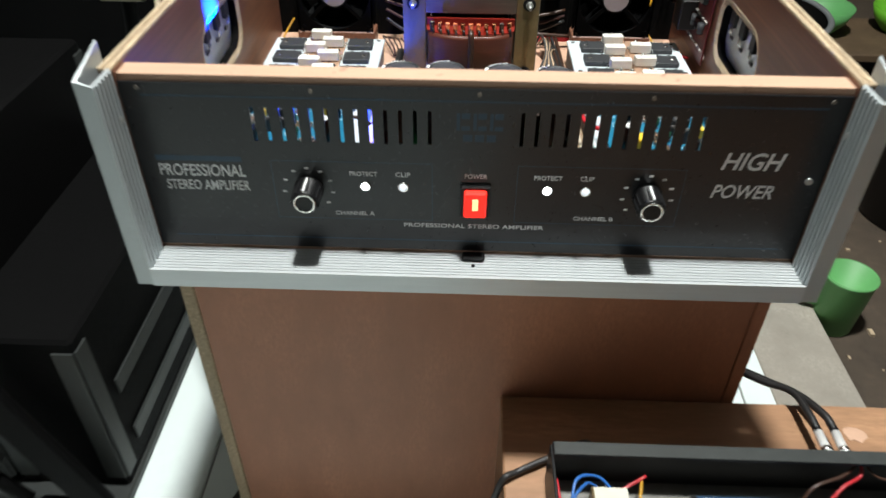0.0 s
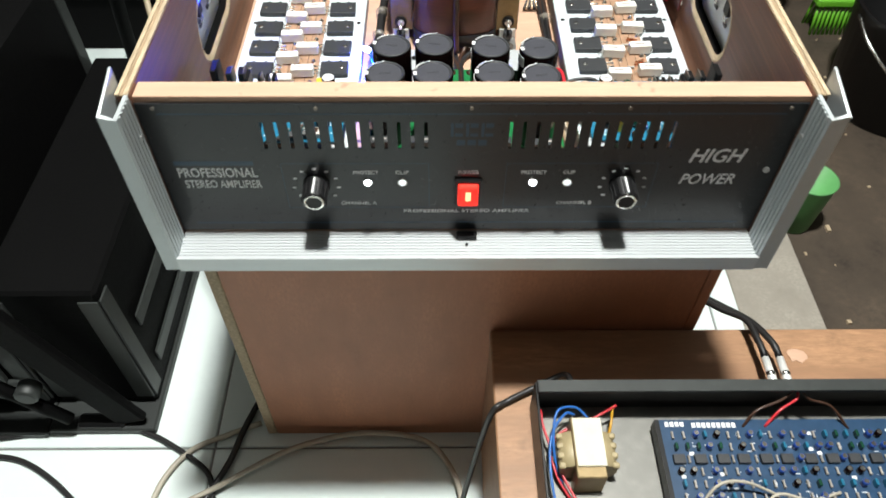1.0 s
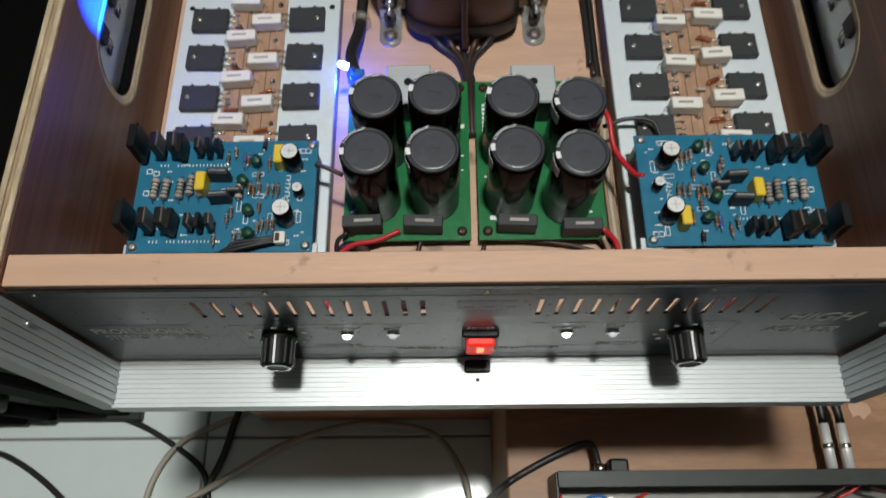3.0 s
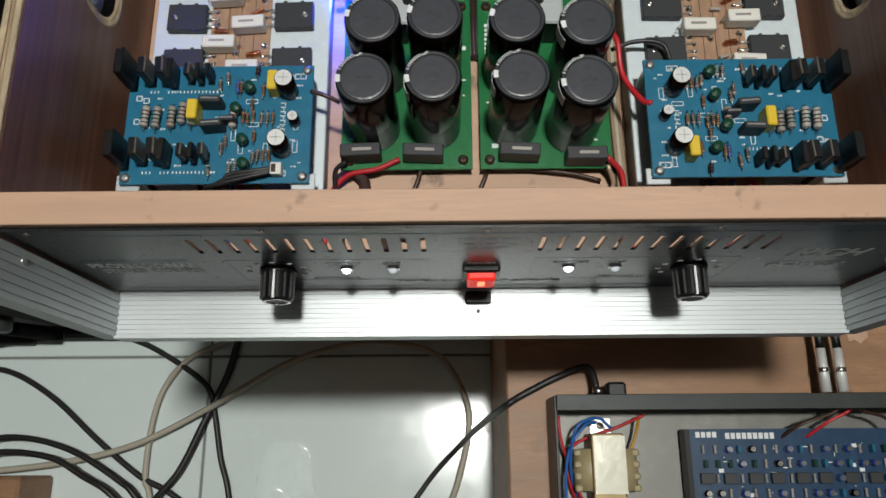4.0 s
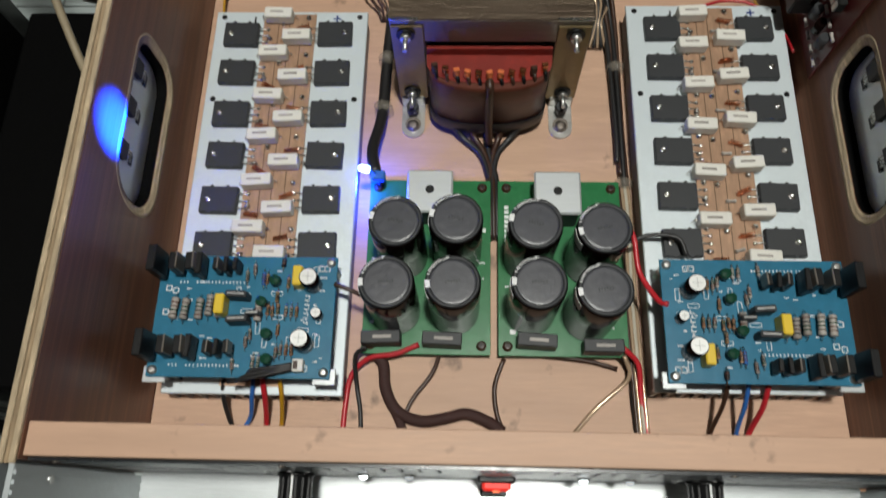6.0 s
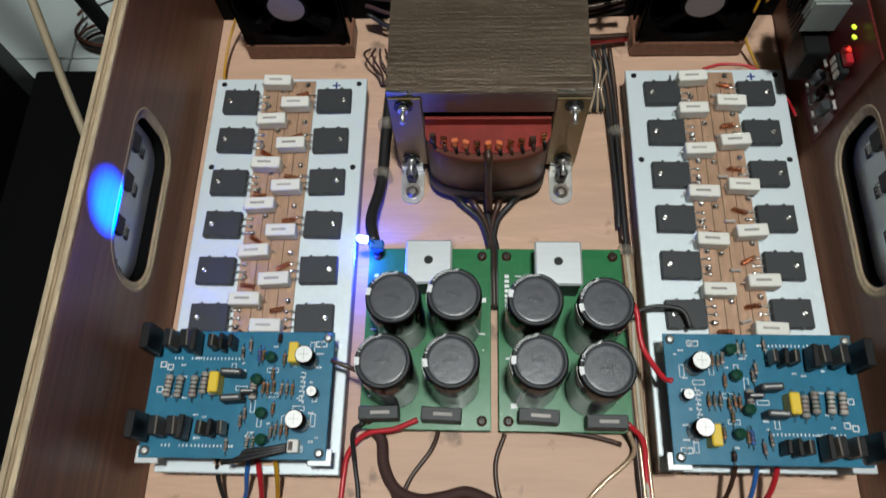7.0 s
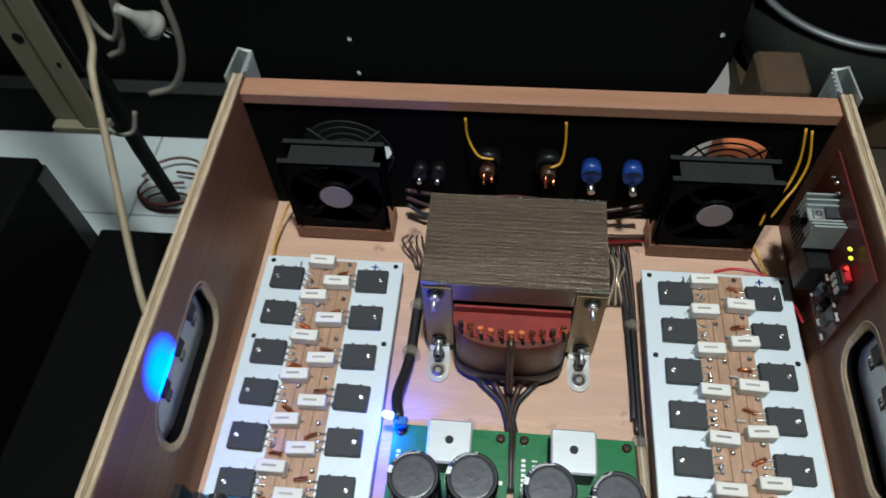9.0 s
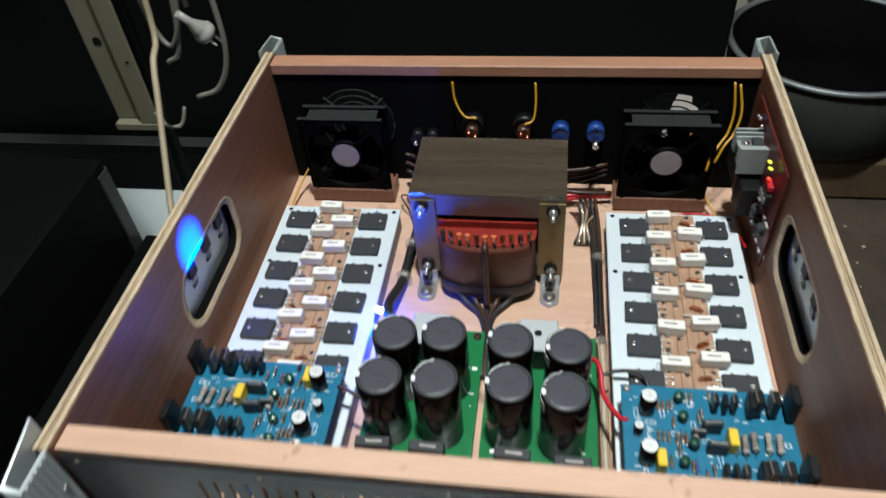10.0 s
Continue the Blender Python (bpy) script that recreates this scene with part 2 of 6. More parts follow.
def span(bm, x0, x1, y0, y1, z0, z1, bev=0.0):
    return box(bm, (x0 + x1) / 2, (y0 + y1) / 2, (z0 + z1) / 2, x1 - x0, y1 - y0, z1 - z0, bev)


def lathe(bm, profile, seg=24, m=None):
    """Turn a list of (radius, height) about z; smooth except at flat caps."""
    m = m or Matrix()
    rings = []
    for r, z in profile:
        if r < 1e-6:
            rings.append([bm.verts.new(m @ Vector((0, 0, z)))])
        else:
            rings.append([bm.verts.new(m @ Vector((r * math.cos(2 * math.pi * i / seg), r * math.sin(2 * math.pi * i / seg), z))) for i in range(seg)])
    for a, b in zip(rings, rings[1:]):
        for i in range(seg):
            k = (i + 1) % seg
            if len(a) == 1 and len(b) == 1:
                continue
            if len(a) == 1:
                f = bm.faces.new((a[0], b[k], b[i]))
            elif len(b) == 1:
                f = bm.faces.new((a[i], a[k], b[0]))
            else:
                f = bm.faces.new((a[i], a[k], b[k], b[i]))
            f.smooth = len(a) > 1 and len(b) > 1
    return bm


def cyl(bm, x, y, z, r, h, seg=20, axis="z", r2=None, bev=0.0):
    turn = {"z": Matrix(), "x": Matrix.Rotation(radians(90), 4, "Y"), "y": Matrix.Rotation(radians(-90), 4, "X")}[axis]
    m = Matrix.Translation((x, y, z)) @ turn
    e = r if r2 is None else r2
    prof = [(0, 0), (r - bev, 0), (r, bev), (e, h - bev), (e - bev, h), (0, h)] if bev else [(0, 0), (r, 0), (e, h), (0, h)]
    return lathe(bm, prof, seg, m)


def smooth_path(pts, n=6):
    p = [Vector(q) for q in pts]
    p = [2 * p[0] - p[1]] + p + [2 * p[-1] - p[-2]]
    out = []
    for i in range(1, len(p) - 2):
        a, b, c, d = p[i - 1:i + 3]
        for k in range(n):
            s = k / n
            out.append(0.5 * (2 * b + (c - a) * s + (2 * a - 5 * b + 4 * c - d) * s * s + (3 * b - a - 3 * c + d) * s ** 3))
    return out + [p[-2]]


def tube(bm, pts, r, seg=8, n=6):
    path = smooth_path(pts, n)
    rings, side = [], None
    for i, q in enumerate(path):
        d = (path[min(i + 1, len(path) - 1)] - path[max(i - 1, 0)]).normalized()
        if side is None:
            side = d.orthogonal().normalized()
        side = (side - d * side.dot(d)).normalized()
        up = d.cross(side)
        rings.append([bm.verts.new(q + r * (math.cos(2 * math.pi * k / seg) * side + math.sin(2 * math.pi * k / seg) * up)) for k in range(seg)])
    for a, b in zip(rings, rings[1:]):
        for k in range(seg):
            bm.faces.new((a[k], a[(k + 1) % seg], b[(k + 1) % seg], b[k])).smooth = True
    bm.faces.new(rings[0][::-1])
    bm.faces.new(rings[-1])
    return bm


def mesh_of(name, bm, material):
    bmesh.ops.recalc_face_normals(bm, faces=bm.faces)
    me = bpy.data.meshes.new(name)
    bm.to_mesh(me)
    bm.free()
    me.materials.append(material)
    return me


def part(name, bm, material, parent=None, label="", at=(0, 0, 0), rz=0.0):
    """One mesh object, under a thing or a part where one is given; bm may be a finished mesh."""
    me = bm if isinstance(bm, bpy.types.Mesh) else mesh_of(name, bm, material)
    ob = new(name, me)
    ob.matrix_basis = pose(*at, 0, 0, rz)
    ob.parent = parent
    return tagged(ob, label)


def thing(name, at, label, category, group="", kind=""):
    ob = new(name)
    ob.empty_display_size = 0.02
    ob.location = at
    return tagged(ob, label, category, group, kind)


def solo(name, bm, material, label, category, group="", kind=""):
    return tagged(part(name, bm, material), label, category, group, kind)


N = bmesh.new


def lettering(name, text, material, parent, at, width, height, label="", shear=0.0, bold=0.0):
    """Raised print facing the front, drawn to a given width and height."""
    cu = bpy.data.curves.new(name, "FONT")
    cu.body, cu.size, cu.align_x, cu.align_y, cu.extrude, cu.shear, cu.offset, cu.resolution_u = text, 1.0, "CENTER", "CENTER", 0.01, shear, bold, 3
    tmp = bpy.data.objects.new(name, cu)
    scene.collection.objects.link(tmp)
    me = bpy.data.meshes.new_from_object(tmp.evaluated_get(bpy.context.evaluated_depsgraph_get()))
    bpy.data.objects.remove(tmp)
    me.materials.clear()
    me.materials.append(material)
    xs = [v.co.x for v in me.vertices]
    ys = [v.co.y for v in me.vertices]
    sx, sy = width / (max(xs) - min(xs)), height / (max(ys) - min(ys))
    me.transform(Matrix.Diagonal((sx, sy, 0.012, 1)) @ Matrix.Translation((-(max(xs) + min(xs)) / 2, -(max(ys) + min(ys)) / 2, 0)))
    ob = new(name, me)
    ob.matrix_basis = pose(*at, 90, 0, 0)
    ob.parent = parent
    return tagged(ob, label)


# ---- structure ----
solo("ground", span(N(), -2.4, 2.4, -2.2, 2.6, -0.09, -0.03), M_DIRT, "dark stained earth floor with crumbs and dust", "ground", kind="structure")
floor = thing("floor", (0, 0, 0), "white glazed ceramic floor tiles with grey joints", "floor", kind="structure")
part("bed", span(N(), -2.4, 0.417, -2.2, 2.6, -0.03, -0.004), M_GROUT, floor)
strip = N()
span(strip, 0.417, 0.535, -2.2, 2.6, -0.03, -0.001, 0.002)
solo("threshold_strip", strip, M_CONCRETE, "bare grey cement strip along the tiled floor", "threshold", kind="structure")
T = 0.34
tile_mesh = mesh_of("tile", box(N(), 0, 0, 0, T - 0.003, T - 0.003, 0.02, 0.0012), M_TILE)
edge_w = 0.417 - (-0.305 + 2 * T)
edge_mesh = mesh_of("tile", box(N(), 0, 0, 0, edge_w - 0.002, T - 0.003, 0.02, 0.0012), M_TILE)
for iy in range(-6, 7):
    for ix in range(-6, 3):
        last = ix == 2
        cx = -0.305 + ix * T + (edge_w / 2 if last else T / 2)
        part("tile", edge_mesh if last else tile_mesh, M_TILE, floor, at=(cx, 0.015 + (iy + 0.5) * T, -0.01))
# Unseen walls and ceiling only close the room; their dark tones limit bounce.
for nm, a in (("wall_north", (-2.4, 2.4, 2.6, 2.7)), ("wall_south", (-2.4, 2.4, -2.3, -2.2)), ("wall_west", (-2.5, -2.4, -2.3, 2.7)), ("wall_east", (2.4, 2.5, -2.3, 2.7))):
    solo(nm, span(N(), *a, -0.09, 2.7), M_WALL, "unseen dark wall closing the room", "wall", kind="structure")
solo("ceiling", span(N(), -2.5, 2.5, -2.3, 2.7, 2.7, 2.78), M_CEIL, "unseen dark ceiling closing the room", "ceiling", kind="structure")
bulb = thing("ceiling_bulb", (0.08, 0.03, 2.45), "lit white bulb in a black ceiling socket", "lamp")
part("socket", cyl(N(), 0, 0, 0.0, 0.022, 0.25, 16), M_BLACK, bulb)

# ---- supports under the amplifier ----
ped = thing("wooden_cabinet", (0, 0.034, 0), "reddish brown wooden box carrying the amplifier", "cabinet")
part("front_panel", span(N(), -0.228, 0.230, 0, 0.014, 0.0, 0.415, 0.0008), M_MDF, ped)
part("side_panel", span(N(), -0.240, -0.2285, 0.0, 0.40, 0.0, 0.415, 0.001), M_PLYEDGE, ped, "pale raw plywood side")
part("side_panel", span(N(), 0.2305, 0.242, 0.0, 0.40, 0.0, 0.415, 0.001), M_MDF, ped)
part("rear_panel", span(N(), -0.228, 0.230, 0.386, 0.40, 0.0, 0.415, 0.001), M_MDF, ped)
part("top_panel", span(N(), -0.228, 0.230, 0.0145, 0.3855, 0.401, 0.4148), M_MDF, ped)

crate = thing("low_wooden_box", (0.03, 0, 0), "low tan wooden box beside the cabinet on tiles", "box")
part("top_board", span(N(), 0, 0.62, -0.62, 0.032, 0.226, 0.24, 0.0015), M_CRATE, crate)
part("side_board", span(N(), 0.001, 0.014, -0.62, 0.031, 0, 0.2255, 0.001), M_CRATE, crate)
part("side_board", span(N(), 0.606, 0.619, -0.62, 0.031, 0, 0.2255, 0.001), M_CRATE, crate)
part("front_board", span(N(), 0.0145, 0.6055, -0.62, -0.607, 0, 0.2255, 0.001), M_CRATE, crate)
part("rear_board", span(N(), 0.0145, 0.6055, 0.018, 0.031, 0, 0.2255, 0.001), M_CRATE, crate)

# ---- amplifier case ----
Z0, ZT = 0.427, 0.564
case = thing("amplifier_case", (0, 0, 0.415), "open home-built wooden amplifier case with black front", "amplifier")
CZ = -0.415


HOLE = (0.1565, 0.2600, 0.4770 + CZ, 0.5245 + CZ, 0.012, 0.024, 0.018)


def hole_outline(grow=0.0):
    hy0, hy1, hz0, hz1, ru, rn, rl = HOLE
    pts = []
    for cy, cz, r, a0 in ((hy1 - ru, hz1 - ru, ru, 0), (hy0 + rn, hz1 - rn, rn, 90), (hy0 + rl, hz0 + rl, rl, 180), (hy1 - rl, hz0 + rl, rl, 270)):
        for k in range(9):
            a = radians(a0 + 11.25 * k)
            pts.append((cy + (r + grow) * math.cos(a), cz + (r + grow) * math.sin(a)))
    return pts


def stadium_hole_wall(s):
    """Side wall with one rounded handle opening, chamfered on the inside."""
    bm = N()
    y0, y1, z0, z1 = 0.0, 0.428, 0.0, ZT + CZ
    wide, tight, outer = hole_outline(0.0065), hole_outline(), []
    for q, (y, z) in enumerate(wide):
        corner = ((y1, z1), (y0, z1), (y0, z0), (y1, z0))[q // 9]
        k = q % 9
        if k == 4:
            outer.append(corner)
        elif (k < 4) == (q // 9 in (0, 2)):
            outer.append((corner[0], z))
        else:
            outer.append((y, corner[1]))
    a = [bm.verts.new((s * 0.225, *p)) for p in wide]
    e = [bm.verts.new((s * 0.2265, *p)) for p in tight]
    b = [bm.verts.new((s * 0.225, *p)) for p in outer]
    c = [bm.verts.new((s * 0.2340, *p)) for p in tight]
    d = [bm.verts.new((s * 0.2340, *p)) for p in outer]
    n = len(a)
    for i in range(n):
        k = (i + 1) % n
        bm.faces.new((a[i], a[k], b[k], b[i]))
        bm.faces.new((c[i], d[i], d[k], c[k]))
        bm.faces.new((e[i], c[i], c[k], e[k]))
        bm.faces.new((b[i], b[k], d[k], d[i]))
    return bm


def rim_band(s):
    """Pale chamfer round the handle opening, with a thin groove line."""
    bm = N()
    rings = [[bm.verts.new((s * x, *p)) for p in hole_outline(g)] for x, g in ((0.2249, 0.0066), (0.2253, 0.0040), (0.2258, 0.0038), (0.2257, 0.0028), (0.2264, 0.0003), (0.2285, 0.0010), (0.2262, 0.0070))]
    for a, b in zip(rings, rings[1:] + rings[:1]):
        for i in range(len(a)):
            k = (i + 1) % len(a)
            bm.faces.new((a[i], a[k], b[k], b[i])).smooth = True
    return bm


part("base_board", span(N(), -0.2245, 0.2245, 0.0045, 0.427, 0, 0.012), M_PLYFACE, case, "pale plywood base board")
for s in (-1, 1):
    w = part("side_panel", stadium_hole_wall(s), M_LAMINATE, case, "dark woodgrain side panel with routed handle opening")
    for xa, xb, zb, me in ((0.2252, 0.2282, 0.0025, M_PLYEDGE), (0.2284, 0.2306, 0.0019, M_PLYCORE), (0.2308, 0.2338, 0.0024, M_PLYEDGE)):
        part("ply_edge", span(N(), *sorted((s * xa, s * xb)), -0.002, 0.429, ZT + CZ + 0.0002, ZT + CZ + zb, 0.0005), me, w, "raw plywood top edge layer")
    part("opening_rim", rim_band(s), M_PLYEDGE, w, "pale routed rim")
    # Thin black band just inside the bore, darker than the wall around it.
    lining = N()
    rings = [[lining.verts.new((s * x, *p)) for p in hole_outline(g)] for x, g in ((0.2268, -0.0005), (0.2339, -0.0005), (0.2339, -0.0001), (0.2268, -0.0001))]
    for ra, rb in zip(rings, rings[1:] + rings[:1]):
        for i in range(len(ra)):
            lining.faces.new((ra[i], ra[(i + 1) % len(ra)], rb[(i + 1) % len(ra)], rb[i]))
    part("opening_lining", lining, M_REARBLACK, w, "thin black band inside the opening")
# front frame boards behind the pierced plate
for a in ((-0.2245, 0.2245, 0.012, 0.024), (-0.2245, 0.2245, 0.546 + CZ, 0.562 + CZ), (-0.2245, -0.152, 0.0242, 0.5458 + CZ), (-0.026, 0.020, 0.0242, 0.5458 + CZ), (0.146, 0.2245, 0.0242, 0.5458 + CZ)):
    part("front_batten", span(N(), a[0], a[1], 0.0018, 0.0175, a[2], a[3], 0.0004), M_PLYFACE, case, "pale plywood front batten")
# rear board with two round fan windows
FANX = (-0.154, 0.150)


def round_window_panel(x0, x1, fx, cz, r, y0, y1, z0, z1, n=32):
    bm = N()
    rings = []
    for y in (y0, y1):
        a, b = [], []
        for k in range(n):
            an = 2 * math.pi * k / n
            c, s = math.cos(an), math.sin(an)
            q = max(abs(c), abs(s))
            xx, zz = c / q, s / q
            a.append(bm.verts.new((fx + r * c, y, cz + r * s)))
            b.append(bm.verts.new((fx + xx * ((x1 - fx) if xx > 0 else (fx - x0)), y, cz + zz * ((z1 - cz) if zz > 0 else (cz - z0)))))
        rings.append((a, b))
    (a, b), (c2, d) = rings
    for k in range(n):
        j = (k + 1) % n
        bm.faces.new((a[k], a[j], b[j], b[k]))
        bm.faces.new((c2[k], d[k], d[j], c2[j]))
        bm.faces.new((a[k], c2[k], c2[j], a[j]))
        bm.faces.new((b[k], b[j], d[j], d[k]))
    return bm


for x0, x1, fx in ((-0.2245, -0.110, FANX[0]), (0.106, 0.2245, FANX[1])):
    part("rear_panel", round_window_panel(x0, x1, fx + 0.006, 0.499 + CZ, 0.037, 0.411, 0.426, 0.012, ZT + CZ - 0.012), M_REARBLACK, case, "black painted rear panel with a round fan opening")
rb = part("rear_panel", span(N(), -0.1098, 0.1058, 0.411, 0.426, 0.012, ZT + CZ - 0.012), M_REARBLACK, case, "black painted rear panel")
part("top_rail", span(N(), -0.2245, 0.2245, 0.409, 0.4275, ZT + CZ - 0.0115, ZT + CZ, 0.0012), M_RAIL, rb, "reddish wooden rail")

# front plate, pierced by two rows of slots
def pierced_plate(xs, zs, y0, y1, is_hole):
    """One closed sheet on a grid of x and z lines, with some cells cut out."""
    bm = N()
    v = {(i, k, y): bm.verts.new((x, y, z)) for i, x in enumerate(xs) for k, z in enumerate(zs) for y in (y0, y1)}
    nx, nz = len(xs) - 1, len(zs) - 1
    solid = lambda i, k: 0 <= i < nx and 0 <= k < nz and not is_hole(i, k)
    for i in range(nx):
        for k in range(nz):
            if not solid(i, k):
                continue
            for y in (y0, y1):
                bm.faces.new([v[q] for q in ((i, k, y), (i + 1, k, y), (i + 1, k + 1, y), (i, k + 1, y))])
            for di, dk, a, b in ((-1, 0, (i, k), (i, k + 1)), (1, 0, (i + 1, k), (i + 1, k + 1)), (0, -1, (i, k), (i + 1, k)), (0, 1, (i, k + 1), (i + 1, k + 1))):
                if not solid(i + di, k + dk):
                    bm.faces.new((v[(*a, y0)], v[(*b, y0)], v[(*b, y1)], v[(*a, y1)]))
    loose = [q for q in bm.verts if not q.link_faces]
    bmesh.ops.delete(bm, geom=loose, context="VERTS")
    return bm


xs = [-0.2245]
for first in (-0.1452, 0.0255):
    for k in range(13):
        xs += [first + 0.00935 * k, first + 0.00935 * k + 0.0026]
xs.append(0.2245)
fp = pierced_plate(xs, [0.432 + CZ, 0.5175 + CZ, 0.5415 + CZ, 0.557 + CZ], 0.0, 0.0014, lambda i, k: k == 1 and i % 2 == 1)
plate = part("front_plate", fp, M_FACE, case, "black front plate with white and blue print")
for z in (0.5485, 0.4405):
    part("stripe", span(N(), -0.212, 0.212, -0.00012, 0.0002, z + CZ - 0.0005, z + CZ + 0.0005), M_BLUEINK, plate, "thin blue line")
for x0, x1 in ((-0.137, -0.030), (0.026, 0.136)):
    fr = N()
    for q in ((x0, x1, 0.503, 0.5034), (x0, x1, 0.4575, 0.4579), (x0, x0 + 0.0004, 0.4575, 0.503), (x1 - 0.0004, x1, 0.4575, 0.503)):
        span(fr, q[0], q[1], -0.00010, 0.0002, q[2] + CZ, q[3] + CZ)
    part("print_frame", fr, M_BLUEINK, plate, "thin blue frame line")
for text, x, z, w, h, shear, bold in (
    ("PROFESSIONAL", -0.1835, 0.4945, 0.0575, 0.0092, 0.0, 0.012), ("STEREO AMPLIFIER", -0.1815, 0.4830, 0.0560, 0.0078, 0.0, 0.008),
    ("HIGH", 0.1765, 0.5105, 0.0395, 0.0130, 0.25, 0.012), ("POWER", 0.1750, 0.4875, 0.0400, 0.0105, 0.25, 0.008),
    ("PROFESSIONAL STEREO AMPLIFIER", -0.0015, 0.4537, 0.0970, 0.0034, 0.0, 0.014),
    ("PROTECT", -0.0760, 0.4945, 0.0185, 0.0034, 0.0, 0.012), ("CLIP", -0.0497, 0.4945, 0.0100, 0.0034, 0.0, 0.012), ("PROTECT", 0.0465, 0.4945, 0.0185, 0.0034, 0.0, 0.012),
    ("CLIP", 0.0722, 0.4945, 0.0090, 0.0034, 0.0, 0.012), ("POWER", -0.0012, 0.4945, 0.0150, 0.0034, 0.0, 0.012),
    ("CHANNEL A", -0.0835, 0.4625, 0.0270, 0.0032, 0.0, 0.012), ("CHANNEL B", 0.0800, 0.4625, 0.0270, 0.0032, 0.0, 0.012)):
    lettering("lettering", text, M_WHITEINK, plate, (x, -0.0002, z + CZ), w, h, "white printed lettering", shear, bold)
# plain shapes in place of the maker's mark
for x, w in ((-0.0105, 0.0085), (0.0, 0.0085), (0.0105, 0.0085)):
    mk = N()
    span(mk, x - w / 2, x - w / 2 + 0.0022, -0.00012, 0.0002, 0.5285 + CZ, 0.5405 + CZ)
    span(mk, x - w / 2 + 0.003, x + w / 2, -0.00012, 0.0002, 0.5365 + CZ, 0.5405 + CZ)
    span(mk, x - w / 2 + 0.003, x + w / 2, -0.00012, 0.0002, 0.5285 + CZ, 0.5315 + CZ)
    part("printed_mark", mk, M_BLUEINK, plate, "blue printed mark")
for x in (-0.0075, 0.0, 0.0075):
    part("printed_mark", span(N(), x - 0.003, x + 0.003, -0.00012, 0.0002, 0.5205 + CZ, 0.5255 + CZ), M_BLUEINK, plate)
part("printed_mark", span(N(), -0.213, -0.156, -0.00012, 0.0002, 0.5015 + CZ, 0.5055 + CZ), M_BLUEINK, plate)
for x in (-0.213, -0.105, -0.001, 0.105, 0.213):
    part("screw", cyl(N(), x, 0.0005, 0.5535 + CZ, 0.0014, -0.0014, 10, "y"), M_STEEL, plate)
part("screw", cyl(N(), 0.2155, 0.0005, 0.497 + CZ, 0.0024, -0.002, 10, "y"), M_ZINC, plate)

# lower aluminium ledge: ribbed top and a front lip
lg = N()
sec = [(-0.0295, 0.4165), (-0.0295, 0.4312), (-0.0278, 0.4312), (-0.0276, 0.4283), (0.0035, 0.4283), (0.0035, 0.4185), (-0.0275, 0.4185), (-0.0275, 0.4165)]
ends = [[lg.verts.new((x, y, z + CZ)) for y, z in sec] for x in (-0.2245, 0.2245)]
for k in range(8):
    lg.faces.new((ends[0][k], ends[0][(k + 1) % 8], ends[1][(k + 1) % 8], ends[1][k]))
lg.faces.new(ends[0])
lg.faces.new(ends[1][::-1])
ledge = part("front_ledge", lg, M_ALU, case, "ribbed bare aluminium ledge")
rib = N()
sec = [(0.0, 0.0), (0.0001, 0.0010), (0.0021, 0.0010), (0.0022, 0.0)]
ends = [[rib.verts.new((x, y, z)) for y, z in sec] for x in (-0.2244, 0.2244)]
for k in range(4):
    rib.faces.new((ends[0][k], ends[0][(k + 1) % 4], ends[1][(k + 1) % 4], ends[1][k]))
rib.faces.new(ends[0])
rib.faces.new(ends[1][::-1])
rib = mesh_of("rib", rib, M_ALU)
for k in range(9):
    part("rib", rib, M_ALU, ledge, "", (0, -0.0266 + 0.0030 * k, 0.4282 + CZ))
lk = N()
box(lk, -0.001, -0.006, 0.4315 + CZ, 0.016, 0.008, 0.003, 0.001)
part("ledge_clip", lk, M_BLACK, case, "small black clip")
part("screw", cyl(N(), -0.001, -0.014, 0.429 + CZ, 0.0013, 0.0012, 8), M_BLACK, case)
# aluminium corner profiles
for s in (-1, 1):
    for front in (True, False):
        sg = -1 if front else 1
        yb = 0.0 if front else 0.428
        h0, h1 = 0.4165 + CZ, 0.5660 + CZ
        # plan of the bent profile: inner face, front face, outer lip round the wall's end
        plan = [(0.2248, 0.002), (0.2248, 0.0280), (0.2362, 0.0280), (0.2362, -0.010), (0.2346, -0.010), (0.2346, 0.0255), (0.2274, 0.0255), (0.2274, 0.002)]
        cp = N()
        up = 0.013 if front else 0.006
        tops = (h1, h1, h1 + 0.003, h1 + up, h1 + up, h1 + 0.003, h1, h1)
        lo_ring = [cp.verts.new((s * x, yb + sg * y, h0)) for x, y in plan]
        hi_ring = [cp.verts.new((s * x, yb + sg * y, z)) for (x, y), z in zip(plan, tops)]
        for k in range(8):
            cp.faces.new((lo_ring[k], lo_ring[(k + 1) % 8], hi_ring[(k + 1) % 8], hi_ring[k]))
        for ring in (lo_ring, hi_ring):
            for q in ((0, 1, 6, 7), (1, 2, 5, 6), (2, 3, 4, 5)):
                cp.faces.new([ring[a] for a in q])
        prof = part("corner_profile", cp, M_ALUDULL if front else M_HSGREY, case, "grooved aluminium corner profile")
        for k in range(5):
            d = 0.0045 + 0.0045 * k
            ya = sorted((yb + sg * d, yb + sg * (d + 0.0022)))
            xa = sorted((s * 0.2236, s * 0.2249))
            part("rib", span(N(), *xa, *ya, h0 + 0.013, h1 - 0.0005), M_ALUDULL, prof)
        part("screw", cyl(N(), s * 0.2249, yb + sg * 0.008, 0.535 + CZ, 0.0022, -s * 0.0018, 10, "x"), M_ZINC, prof)
